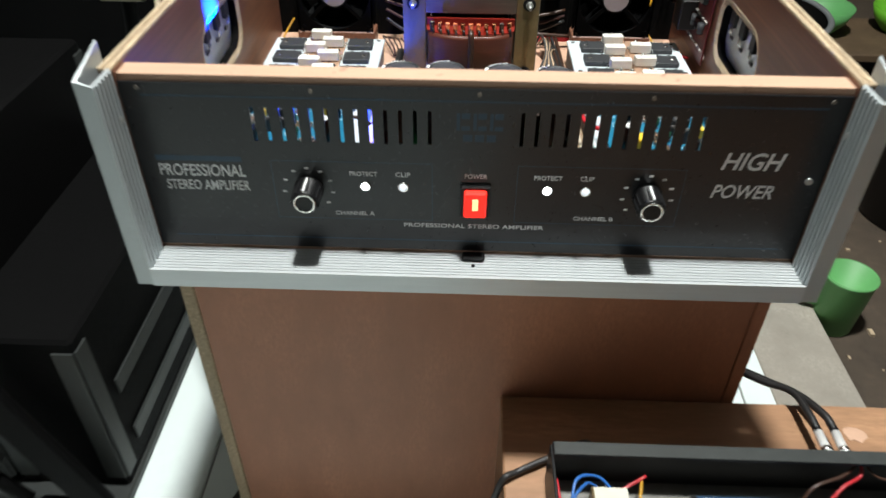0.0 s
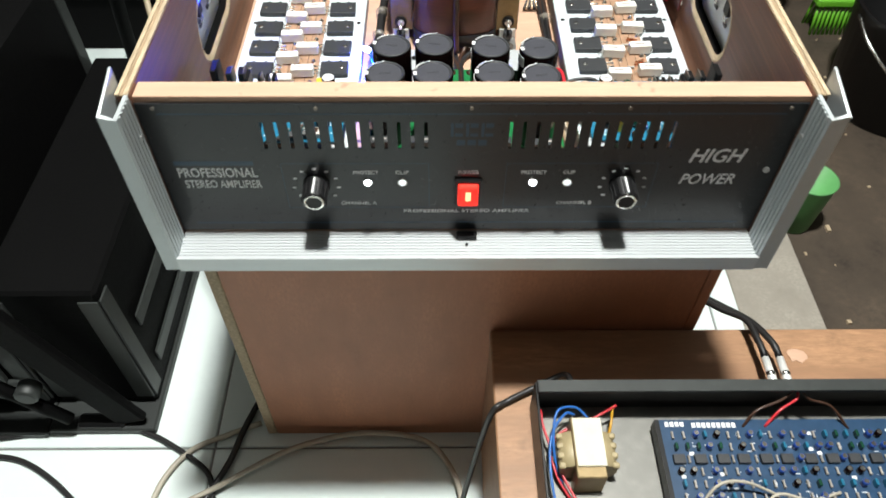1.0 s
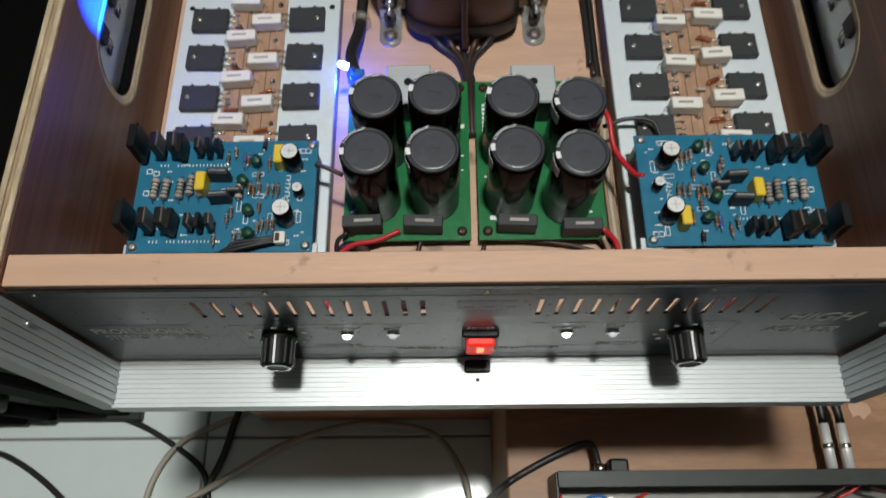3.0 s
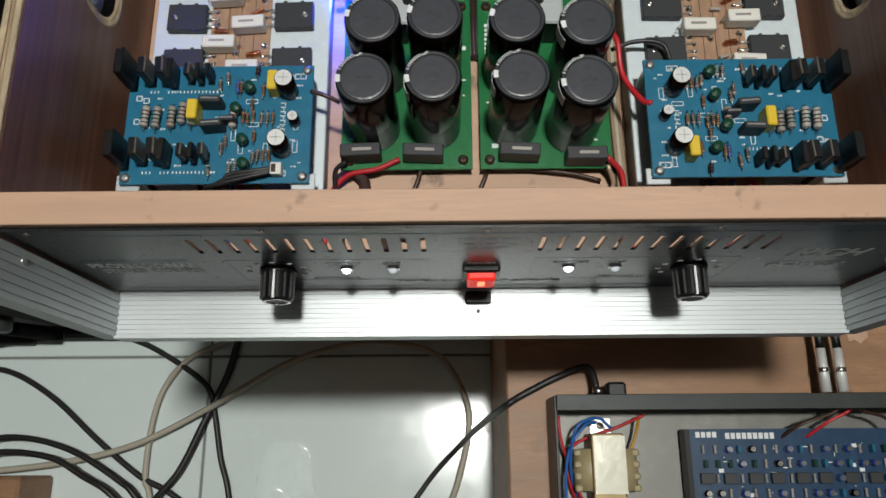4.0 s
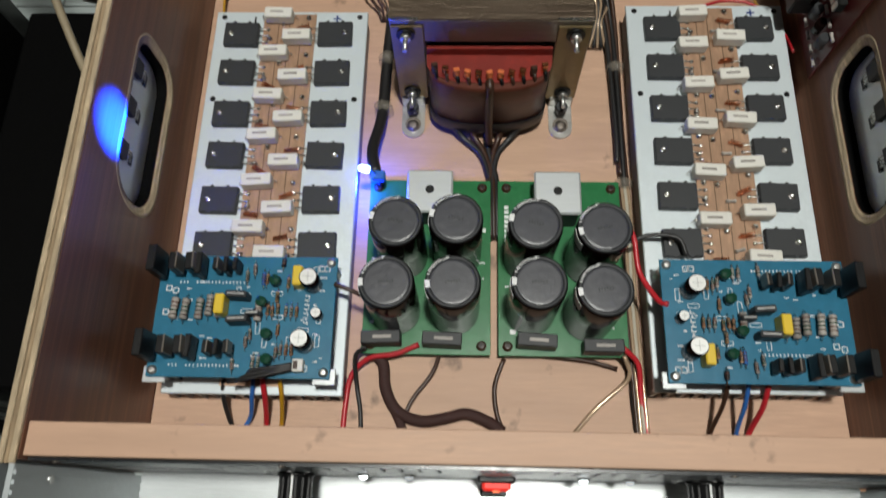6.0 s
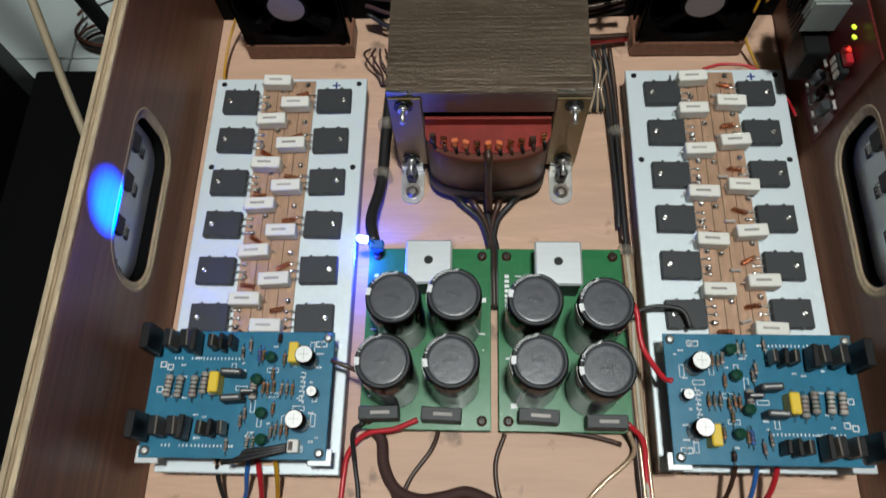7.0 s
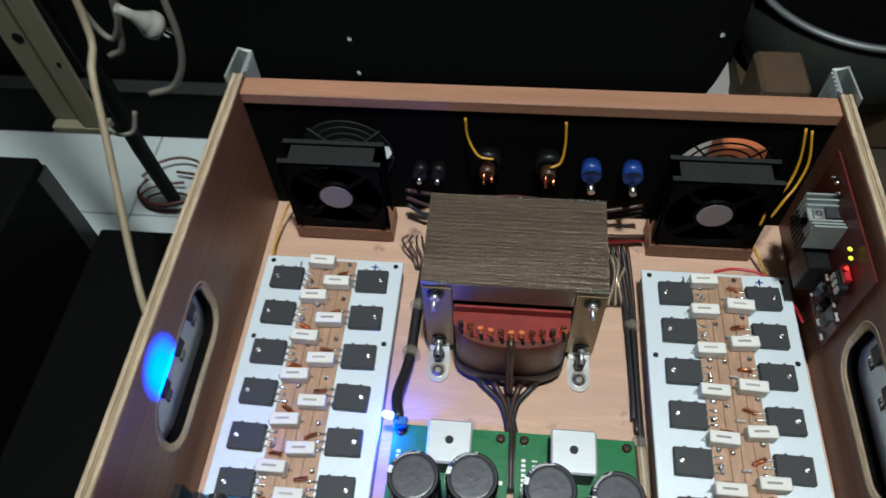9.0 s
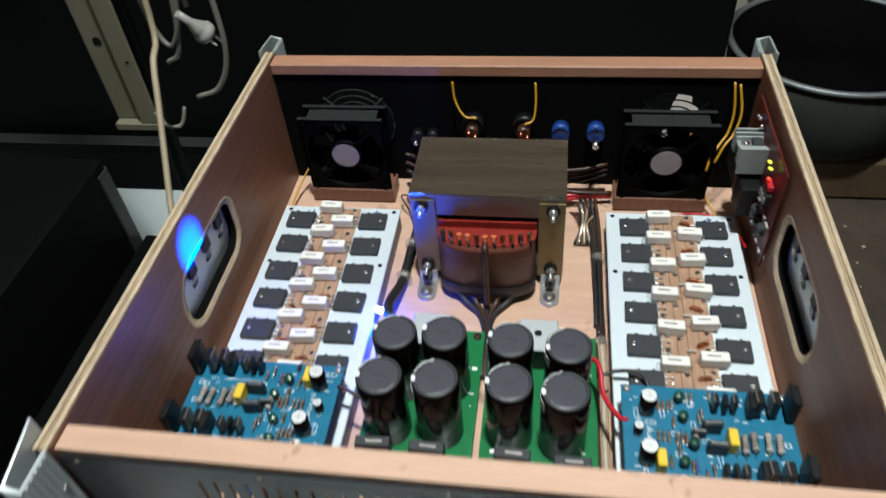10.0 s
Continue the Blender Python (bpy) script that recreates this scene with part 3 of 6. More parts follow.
# controls
for x in (-0.1135, 0.1135):
    kb = N()
    prof = [(0.0, 0.0), (0.0100, 0.0), (0.0100, 0.002), (0.0090, 0.003), (0.0086, 0.0165), (0.0078, 0.0176), (0.0, 0.0176)]
    lathe(kb, prof, 28, Matrix.Rotation(radians(90), 4, "X"))
    knob = part("control_knob", kb, M_BLACK, case, "black fluted knob with a pale pointer", (x, -0.0002, 0.4815 + CZ))
    for k in range(14):
        a = 2 * math.pi * k / 14
        part("flute", box(N(), 0.0088 * math.cos(a), -0.0095, 0.0088 * math.sin(a), 0.0012, 0.0135, 0.0012), M_BLACK, knob)
    part("pointer", box(N(), 0, -0.0095, 0.0096, 0.0012, 0.0155, 0.0012), M_WHITEINK, knob, "pale pointer line")
    part("cap_ring", lathe(N(), [(0.0058, 0.0177), (0.0074, 0.0177), (0.0074, 0.0180), (0.0058, 0.0180), (0.0058, 0.0177)], 28, Matrix.Rotation(radians(90), 4, "X")), M_TIN, knob, "bright ring")
    for k in range(9):
        a = radians(-40 + 32.5 * k)
        part("scale_mark", box(N(), x + 0.0165 * math.cos(a), -0.0002, 0.4815 + CZ + 0.0165 * math.sin(a), 0.0028, 0.0006, 0.0012), M_WHITEINK, plate)
for x, m in ((-0.0752, M_LEDWHITE), (-0.0497, M_LEDDIM), (0.0465, M_LEDWHITE), (0.072, M_LEDDIM)):
    part("indicator_led", lathe(N(), [(0.0026, -0.001), (0.0026, 0.001), (0.002, 0.0026), (0.0, 0.0034)], 14, Matrix.Translation((x, 0, 0.485 + CZ)) @ Matrix.Rotation(radians(90), 4, "X")), m, case, "small white indicator light")
    part("bezel", lathe(N(), [(0.0026, -0.0004), (0.0038, -0.0004), (0.0036, 0.0012), (0.0026, 0.0012), (0.0026, -0.0004)], 16, Matrix.Translation((x, 0, 0.485 + CZ)) @ Matrix.Rotation(radians(90), 4, "X")), M_TIN, case)
sw = part("power_switch", box(N(), 0, -0.001, 0, 0.0205, 0.005, 0.0255, 0.001), M_BLACK, case, "black rocker switch frame", (-0.0012, 0, 0.4755 + CZ))
part("rocker", box(N(), 0, -0.0045, 0, 0.0155, 0.006, 0.0205, 0.0012), M_REDSWITCH, sw, "lit red rocker")
part("neon_spot", box(N(), 0, -0.0076, 0.001, 0.004, 0.001, 0.009, 0.0004), M_NEON, sw, "bright neon core")
# ---- heatsink modules ----
def transistor_meshes():
    b = N()
    box(b, 0, 0, 0.0025, 0.0255, 0.0195, 0.005, 0.0006)
    for dx in (-0.0055, 0.0055):
        for sy in (-1, 1):
            cyl(b, dx, sy * 0.0092, 0.0049, 0.0013, 0.0004, 8)
    body = mesh_of("transistor", b, M_EPOXY)
    hole = mesh_of("screw", lathe(N(), [(0, 0.0053), (0.0012, 0.0056), (0.0021, 0.0054), (0.0023, 0.0045)], 12), M_TIN)
    lead = N()
    tube(lead, [(0.0115, 0, 0.0022), (0.0160, 0, 0.0022), (0.0178, 0, 0.0016), (0.0190, 0, 0.0004)], 0.0008, 6, 3)
    return body, hole, mesh_of("lead", lead, M_TIN)


TR_BODY, TR_HOLE, TR_LEADS = transistor_meshes()
RES_BODY = mesh_of("cement_resistor", box(N(), 0, 0, 0.0048, 0.0205, 0.0088, 0.0090, 0.0007), M_CERAMIC)
bm = N()
box(bm, -0.001, 0.0, 0.0094, 0.0098, 0.0016, 0.0002)
RES_MARK = mesh_of("printed_mark", bm, M_RESBODY)
bm = N()
tube(bm, [(0.0100, 0, 0.0035), (0.0120, 0, 0.0035), (0.0130, 0, 0.0015), (0.0130, 0, -0.001)], 0.0005, 6, 3)
RES_LEGS = mesh_of("lead", bm, M_TIN)
bm = N()
tube(bm, [(0.0016 * math.cos(radians(60 * q)), -0.005 + 0.00024 * q, 0.0026 + 0.0016 * math.sin(radians(60 * q))) for q in range(42)], 0.0004, 5, 1)
COILLET = mesh_of("wire_coil", bm, M_COPPER)
bm = N()
lathe(bm, [(0.0024, 0), (0.0020, 0.0012), (0.0008, 0.0028), (0, 0.003)], 8)
SOLDER = mesh_of("solder_blob", bm, M_TIN)
bm = N()
lathe(bm, [(0, -0.0035), (0.0012, -0.0033), (0.0013, -0.002), (0.0010, -0.0015), (0.0010, 0.0015), (0.0013, 0.002), (0.0012, 0.0033), (0, 0.0035)], 8, Matrix.Translation((0, 0, 0.002)) @ Matrix.Rotation(radians(90), 4, "Y"))
SMALLRES = mesh_of("small_resistor", bm, M_RESBODY)


def heatsink(at, xl, xr, resistors, label, rng):
    """Finned aluminium block with twelve power transistors round a copper strip. Local origin on the base board, middle of the front end."""
    w, length, top = 0.115, 0.288, 0.0245
    hs = thing("heatsink_module", at, label, "heatsink", "output heatsinks")
    part("top_plate", box(N(), 0, length / 2, top - 0.0016, w, length, 0.0032, 0.0006), M_HSPLATE, hs, "pale silver aluminium top plate")
    fin = mesh_of("fin", box(N(), 0, length / 2, (top - 0.003) / 2, 0.0024, length - 0.001, top - 0.003), M_FIN)
    for k in range(13):
        part("fin", fin, M_FIN, hs, "", (-w / 2 + 0.003 + k * (w - 0.006) / 12, 0, 0))
    part("copper_strip", span(N(), (xl + xr) / 2 - 0.0195, (xl + xr) / 2 + 0.0195, 0.005, length - 0.004, top + 0.0003, top + 0.0022), M_COPPERPCB, hs, "bare copper circuit strip")
    for k in range(3):
        x = (xl + xr) / 2 + (-0.008, 0.0, 0.009)[k]
        part("track_gap", span(N(), x - 0.00025, x + 0.00025, 0.01, length - 0.012, top + 0.0021, top + 0.0024), M_LOG, hs)
    for k in range(6):
        y = 0.0975 + 0.0336 * k
        for x, flip in ((xl, 0), (xr, 180)):
            t = part("transistor", TR_BODY, M_EPOXY, hs, "black power transistor", (x, y + rng.uniform(-0.0006, 0.0006), top + 0.0002), flip + rng.uniform(-1.5, 1.5))
            part("screw", TR_HOLE, M_TIN, t, "", (-0.0075, 0.0, 0))
            for q in (-1, 0, 1):
                part("lead", TR_LEADS, M_TIN, t, "", (0, q * 0.0054, 0))
                part("solder_joint", SOLDER, M_TIN, t, "", (0.0192, q * 0.0054, 0.0004))
        cx = (xl + xr) / 2
        for dx, dy, me, rz in ((-0.011, -0.013, COILLET, 80), (0.010, 0.004, COILLET, 95), (-0.004, 0.009, SOLDER, 0), (0.012, -0.007, SOLDER, 0), (-0.0145, 0.012, SOLDER, 0), (0.003, -0.004, SMALLRES, 8), (0.015, 0.014, SOLDER, 0), (-0.015, -0.004, SOLDER, 0)):
            part(me.name.split(".")[0], me, M_COPPER, hs, "", (cx + dx + rng.uniform(-0.002, 0.002), y + dy + rng.uniform(-0.002, 0.002), top + 0.0022), rz + rng.uniform(-25, 25))
    for x, y in resistors:
        r = part("cement_resistor", RES_BODY, M_CERAMIC, hs, "white cement resistor", (x, y, top + 0.0030), rng.uniform(-4, 4))
        part("printed_mark", RES_MARK, M_RESBODY, r)
        part("lead", RES_LEGS, M_TIN, r)
        part("lead", RES_LEGS, M_TIN, r, "", (0, 0, 0), 180)
    for x, y in ((-w / 2 + 0.006, length - 0.005), (w / 2 - 0.006, length - 0.005), (-w / 2 + 0.006, length - 0.076), (w / 2 - 0.006, length - 0.076)):
        part("screw_hole", cyl(N(), x, y, top - 0.0004, 0.0021, 0.0006, 12), M_BLACK, hs)
    part("polarity_mark", box(box(N(), xr, length - 0.0065, top + 0.0002, 0.006, 0.0012, 0.0003), xr, length - 0.0065, top + 0.0002, 0.0012, 0.006, 0.0003), M_BLUEPOST, hs, "hand-drawn blue cross")
    part("polarity_mark", box(N(), xl + 0.008, length - 0.0085, top + 0.0002, 0.0012, 0.007, 0.0003), M_BLACK, hs)
    return hs


rng = random.Random(5)
HLX, HRX = -0.1535, 0.1550
resL = [(-0.161, 0.326), (-0.146, 0.307), (-0.162, 0.293), (-0.146, 0.273), (-0.162, 0.257), (-0.146, 0.239), (-0.163, 0.225), (-0.146, 0.205), (-0.163, 0.190), (-0.147, 0.170), (-0.165, 0.156), (-0.149, 0.138)]
resR = [(0.143, 0.328), (0.168, 0.307), (0.141, 0.301), (0.167, 0.275), (0.142, 0.268), (0.168, 0.240), (0.141, 0.235), (0.169, 0.206), (0.143, 0.200), (0.172, 0.171), (0.143, 0.165), (0.172, 0.139)]
heatsink((HLX, 0.047, Z0), -0.189 - HLX, -0.119 - HLX, [(x - HLX, y - 0.047) for x, y in resL], "silver finned heatsink with twelve black transistors beside the blue led", rng)
heatsink((HRX, 0.053, Z0), 0.122 - HRX, 0.189 - HRX, [(x - HRX, y - 0.053) for x, y in resR], "silver finned heatsink with twelve black transistors beside the protection board", rng)


# ---- driver boards ----
UPRIGHT_LEG = mesh_of("lead", box(N(), 0, 0, 0, 0.0007, 0.0011, 0.004), M_TIN)


def upright(parent, x, y, w, h, d, tab, rng):
    t = part("transistor", box(N(), 0, 0, h * 0.5 + 0.003, d, w, h, 0.0006), M_BLACK, parent, "upright black transistor", (x, y, 0.0008), rng.uniform(-4, 4))
    for k in (-1, 0, 1):
        part("lead", UPRIGHT_LEG, M_TIN, t, "", (0, k * w * 0.25, 0.0018))
    if tab:
        part("tab", box(N(), d * 0.62, 0, h * 0.62 + 0.004, 0.0011, w * 0.96, h * 0.85, 0.0003), M_TAB if tab == 1 else M_BLACK, t, "metal mounting tab")


def driver_board(at, rz, label):
    rng = random.Random(11)
    W, D = 0.111, 0.0765
    ob = thing("driver_board", at, label, "circuit board", "driver boards")
    ob.rotation_euler = (0, 0, radians(rz))
    P = lambda u, v: (-W / 2 + u * W, D / 2 - v * D)
    b = part("board", box(N(), 0, 0, 0, W, D, 0.0016, 0.0003), M_BLUEPCB, ob, "blue printed circuit board")
    for u, v in ((0.035, 0.05), (0.965, 0.05), (0.035, 0.95), (0.965, 0.95)):
        x, y = P(u, v)
        part("screw", lathe(N(), [(0.003, 0.0008), (0.0029, 0.002), (0.0015, 0.0030), (0, 0.0031)], 12, Matrix.Translation((x, y, 0))), M_ZINC, ob)
        part("standoff", cyl(N(), x, y, -0.0245, 0.0024, 0.0240, 8), M_PAPER, ob, "white plastic standoff")
    for s in (-1, 1):
        part("bracket", box(N(), s * (W / 2 - 0.004), (-D / 2 + 0.002) * (1 if rz == 0 else -1), -0.003, 0.014, 0.010, 0.0012, 0.0004), M_ALU, ob, "small aluminium corner bracket")
        part("pillar", box(N(), s * (W / 2 - 0.010), (-D / 2 + 0.004) * (1 if rz == 0 else -1), -0.0145, 0.006, 0.004, 0.020), M_BLACK, ob)
    part("insulator", box(N(), 0, 0, -0.0022, W - 0.006, D - 0.003, 0.002), M_BLACK, ob, "black insulating sheet")
    for v in (0.12, 0.79):
        for u, w, h, d, tab in ((0.025, 0.016, 0.021, 0.005, 2), (0.125, 0.011, 0.016, 0.0046, 1), (0.215, 0.011, 0.016, 0.0046, 1), (0.255, 0.014, 0.012, 0.004, 0), (0.345, 0.008, 0.011, 0.003, 1), (0.40, 0.010, 0.010, 0.003, 0), (0.455, 0.008, 0.011, 0.003, 1 if v > 0.5 else 0)):
            upright(ob, *P(u, v), w, h, d, tab, rng)
    def axial(u, v, ln, r, m=M_RESBODY):
        bmr = lathe(N(), [(0, -ln / 2), (r, -ln / 2 + 0.0004), (r * 1.08, -ln / 2 + ln * 0.2), (r * 0.9, -ln / 4), (r * 0.9, ln / 4), (r * 1.08, ln / 2 - ln * 0.2), (r, ln / 2 - 0.0004), (0, ln / 2)], 10, Matrix.Translation((0, 0, r + 0.001)) @ Matrix.Rotation(radians(90), 4, "X"))
        q = part("resistor", bmr, m, ob, "", (*P(u, v), 0.0008), rng.uniform(-4, 4))
        part("lead", tube(N(), [(0, -ln / 2 - 0.002, 0), (0, -ln / 2 - 0.0015, r + 0.001), (0, ln / 2 + 0.0015, r + 0.001), (0, ln / 2 + 0.002, 0)], 0.0003, 5, 2), M_TIN, q)
        for k in (-0.28, -0.1, 0.08, 0.28):
            band = lathe(N(), [(r * 1.0, k * ln), (r * 1.12, k * ln + 0.0001), (r * 1.12, k * ln + 0.0007), (r, k * ln + 0.0008)], 10, Matrix.Translation((0, 0, r + 0.001)) @ Matrix.Rotation(radians(90), 4, "X"))
            part("colour_band", band, rng.choice((M_WIREBROWN, M_GREENDROP, M_BLACK, M_COIL)), q)
    for u in (0.115, 0.175, 0.255, 0.31, 0.365):
        axial(u, 0.45 + rng.uniform(-0.02, 0.02), 0.0135, 0.0023)
    axial(0.585, 0.47, 0.0135, 0.0023)
    for u, v in ((0.735, 0.47), (0.765, 0.47), (0.795, 0.47), (0.725, 0.78), (0.755, 0.78), (0.785, 0.78), (0.735, 0.23), (0.775, 0.22), (0.615, 0.2), (0.58, 0.88), (0.61, 0.88), (0.47, 0.9), (0.635, 0.46), (0.66, 0.47), (0.69, 0.45), (0.70, 0.80), (0.68, 0.35), (0.55, 0.66), (0.53, 0.72), (0.70, 0.62), (0.50, 0.18), (0.54, 0.12)):
        axial(u, v, 0.007, 0.0011, M_CRATE if rng.random() < 0.5 else M_RESBODY)
    axial(0.595, 0.20, 0.0085, 0.0012, M_WIREBLUE)
    axial(0.70, 0.06, 0.006, 0.0013, M_BLACK)
    for u, v, r, h in ((0.875, 0.24, 0.0056, 0.0185), (0.855, 0.73, 0.0056, 0.0185), (0.915, 0.50, 0.0033, 0.0100)):
        e = part("electrolytic_capacitor", cyl(N(), 0, 0, 0, r, h, 20, bev=0.0006), M_BLACKGLOSS, ob, "black can with a bright vented top", (*P(u, v), 0.0008))
        part("can_top", cyl(N(), 0, 0, h - 0.0002, r * 0.88, 0.0005, 20), M_CANTOP, e, "bright aluminium top")
        part("vent", box(box(N(), 0, 0, h + 0.0004, r * 1.1, 0.0005, 0.0002), 0, 0, h + 0.0004, 0.0005, r * 1.1, 0.0002), M_ZINC, e)
    for u, v in ((0.385, 0.44), (0.80, 0.20)):
        part("film_capacitor", box(N(), 0, 0, 0.0060, 0.0060, 0.0125, 0.0115, 0.0008), M_YELLOW, ob, "yellow box capacitor", (*P(u, v), 0.0008))
    for u, v in ((0.665, 0.22), (0.645, 0.66), (0.66, 0.86), (0.60, 0.40)):
        part("film_capacitor", lathe(N(), [(0, 0.0005), (0.0025, 0.001), (0.0036, 0.004), (0.003, 0.0075), (0, 0.0088)], 12), M_GREENDROP, ob, "dark green drop capacitor", (*P(u, v), 0.0008))
    for u, v, s in ((0.475, 0.36, 1), (0.49, 0.56, 1), (0.565, 0.5, 0.7)):
        q = part("small_heatsink", box(N(), 0, 0, 0.006 * s, 0.013 * s, 0.0042 * s, 0.012 * s, 0.0006), M_EPOXY, ob, "", (*P(u, v), 0.0008), rng.uniform(-8, 8))
        part("clip", box(N(), 0, 0, 0.0122 * s, 0.010 * s, 0.0009, 0.0006), M_ZINC, q)
    pr = N()
    for k in range(46):
        x, y = P(rng.uniform(0.07, 0.94), rng.uniform(0.08, 0.93))
        for q in range(rng.choice((2, 3, 4))):
            box(pr, x + 0.0011 * q, y, 0.0009, rng.choice((0.0005, 0.0008)), rng.uniform(0.0009, 0.0014), 0.0002)
    for k in range(11):
        x, y = P(rng.uniform(0.45, 0.94), rng.uniform(0.10, 0.92))
        hx, hy = rng.choice(((0.0013, 0.0036), (0.0034, 0.0013)))
        for dx, dy, sx, sy in ((0, hy, 2 * hx, 0.00035), (0, -hy, 2 * hx, 0.00035), (hx, 0, 0.00035, 2 * hy), (-hx, 0, 0.00035, 2 * hy)):
            box(pr, x + dx, y + dy, 0.0009, sx, sy, 0.0002)
    for u, v in ((0.06, 0.28), (0.06, 0.48), (0.10, 0.30), (0.10, 0.50), (0.915, 0.10), (0.945, 0.10), (0.86, 0.92), (0.83, 0.92)):
        x, y = P(u, v)
        for dx, dy, sx, sy in ((0, 0.0016, 0.0038, 0.0006), (0, -0.0016, 0.0038, 0.0006), (0.0016, 0, 0.0006, 0.0038), (-0.0016, 0, 0.0006, 0.0038)):
            box(pr, x + dx, y + dy, 0.0009, sx, sy, 0.0002)
    for u, v in [(q, w) for q in (0.14, 0.235, 0.30, 0.36, 0.42, 0.48) for w in (0.24, 0.92)]:
        x, y = P(u, v)
        for k in (-1, 0, 1):
            box(pr, x + 0.0022 * k, y + 0.001, 0.0009, 0.0006, 0.0016, 0.0002)
    for k in range(7):
        box(pr, *P(0.845, 0.33 + 0.037 * k), 0.0009, 0.0032, 0.0006, 0.0002)
        box(pr, *P(0.855 - 0.008 * (k % 2), 0.34 + 0.037 * k), 0.0009, 0.0006, 0.0020, 0.0002)
    part("silkscreen", pr, M_WHITEINK, b, "white printed outlines")
    return ob


driver_board((-0.1555, 0.0915, 0.476), 0, "blue driver board with black transistors and yellow capacitors, raised over heatsink")
for k in range(3):
    tp = tube(N(), [(-0.160 + 0.006 * k, 0.0505 + 0.001 * k, 0.4785 + 0.001 * k), (-0.146, 0.0525 + 0.0022 * k, 0.4815), (-0.131, 0.0560 + 0.0016 * k, 0.4820), (-0.1215, 0.0585 + 0.0014 * k, 0.4805)], 0.0013, 8, 5)
    solo("lead_wire", tp, M_WIREBLACK, "thin black wire lying on the driver board", "wire", "driver board leads")
plug = thing("lead_connector", (-0.1185, 0.0605, 0.4768), "small white two-way connector on the driver board", "connector")
part("shell", box(N(), 0, 0, 0.0030, 0.0065, 0.0075, 0.0058, 0.0005), M_CERAMIC, plug)
part("slot", box(N(), -0.0012, 0, 0.0058, 0.0026, 0.0050, 0.0008), M_WIREBROWN, plug)
driver_board((0.1555, 0.093, 0.476), 180, "blue driver board with black transistors and yellow capacitors, turned half round")


# ---- power supply boards ----
def arc_print(text, radius, z, a0, a1, height):
    """Raised print bent along the rim of a round top, reading clockwise from angle a0 to a1 in degrees."""
    cu = bpy.data.curves.new("printed_value", "FONT")
    cu.body, cu.extrude, cu.resolution_u = text, 0.01, 2
    tmp = bpy.data.objects.new("printed_value", cu)
    scene.collection.objects.link(tmp)
    me = bpy.data.meshes.new_from_object(tmp.evaluated_get(bpy.context.evaluated_depsgraph_get()))
    bpy.data.objects.remove(tmp)
    me.materials.clear()
    me.materials.append(M_WHITEINK)
    xs = [v.co.x for v in me.vertices]
    ys = [v.co.y for v in me.vertices]
    for v in me.vertices:
        a = radians(a0 + (a1 - a0) * (v.co.x - min(xs)) / (max(xs) - min(xs)))
        r = radius + height * (v.co.y - min(ys)) / (max(ys) - min(ys))
        v.co = (r * math.cos(a), r * math.sin(a), z + v.co.z * 0.012)
    return me


CAP_PRINT = arc_print("10000uF", 0.0139, 0.0668, 158, 92, 0.0019)


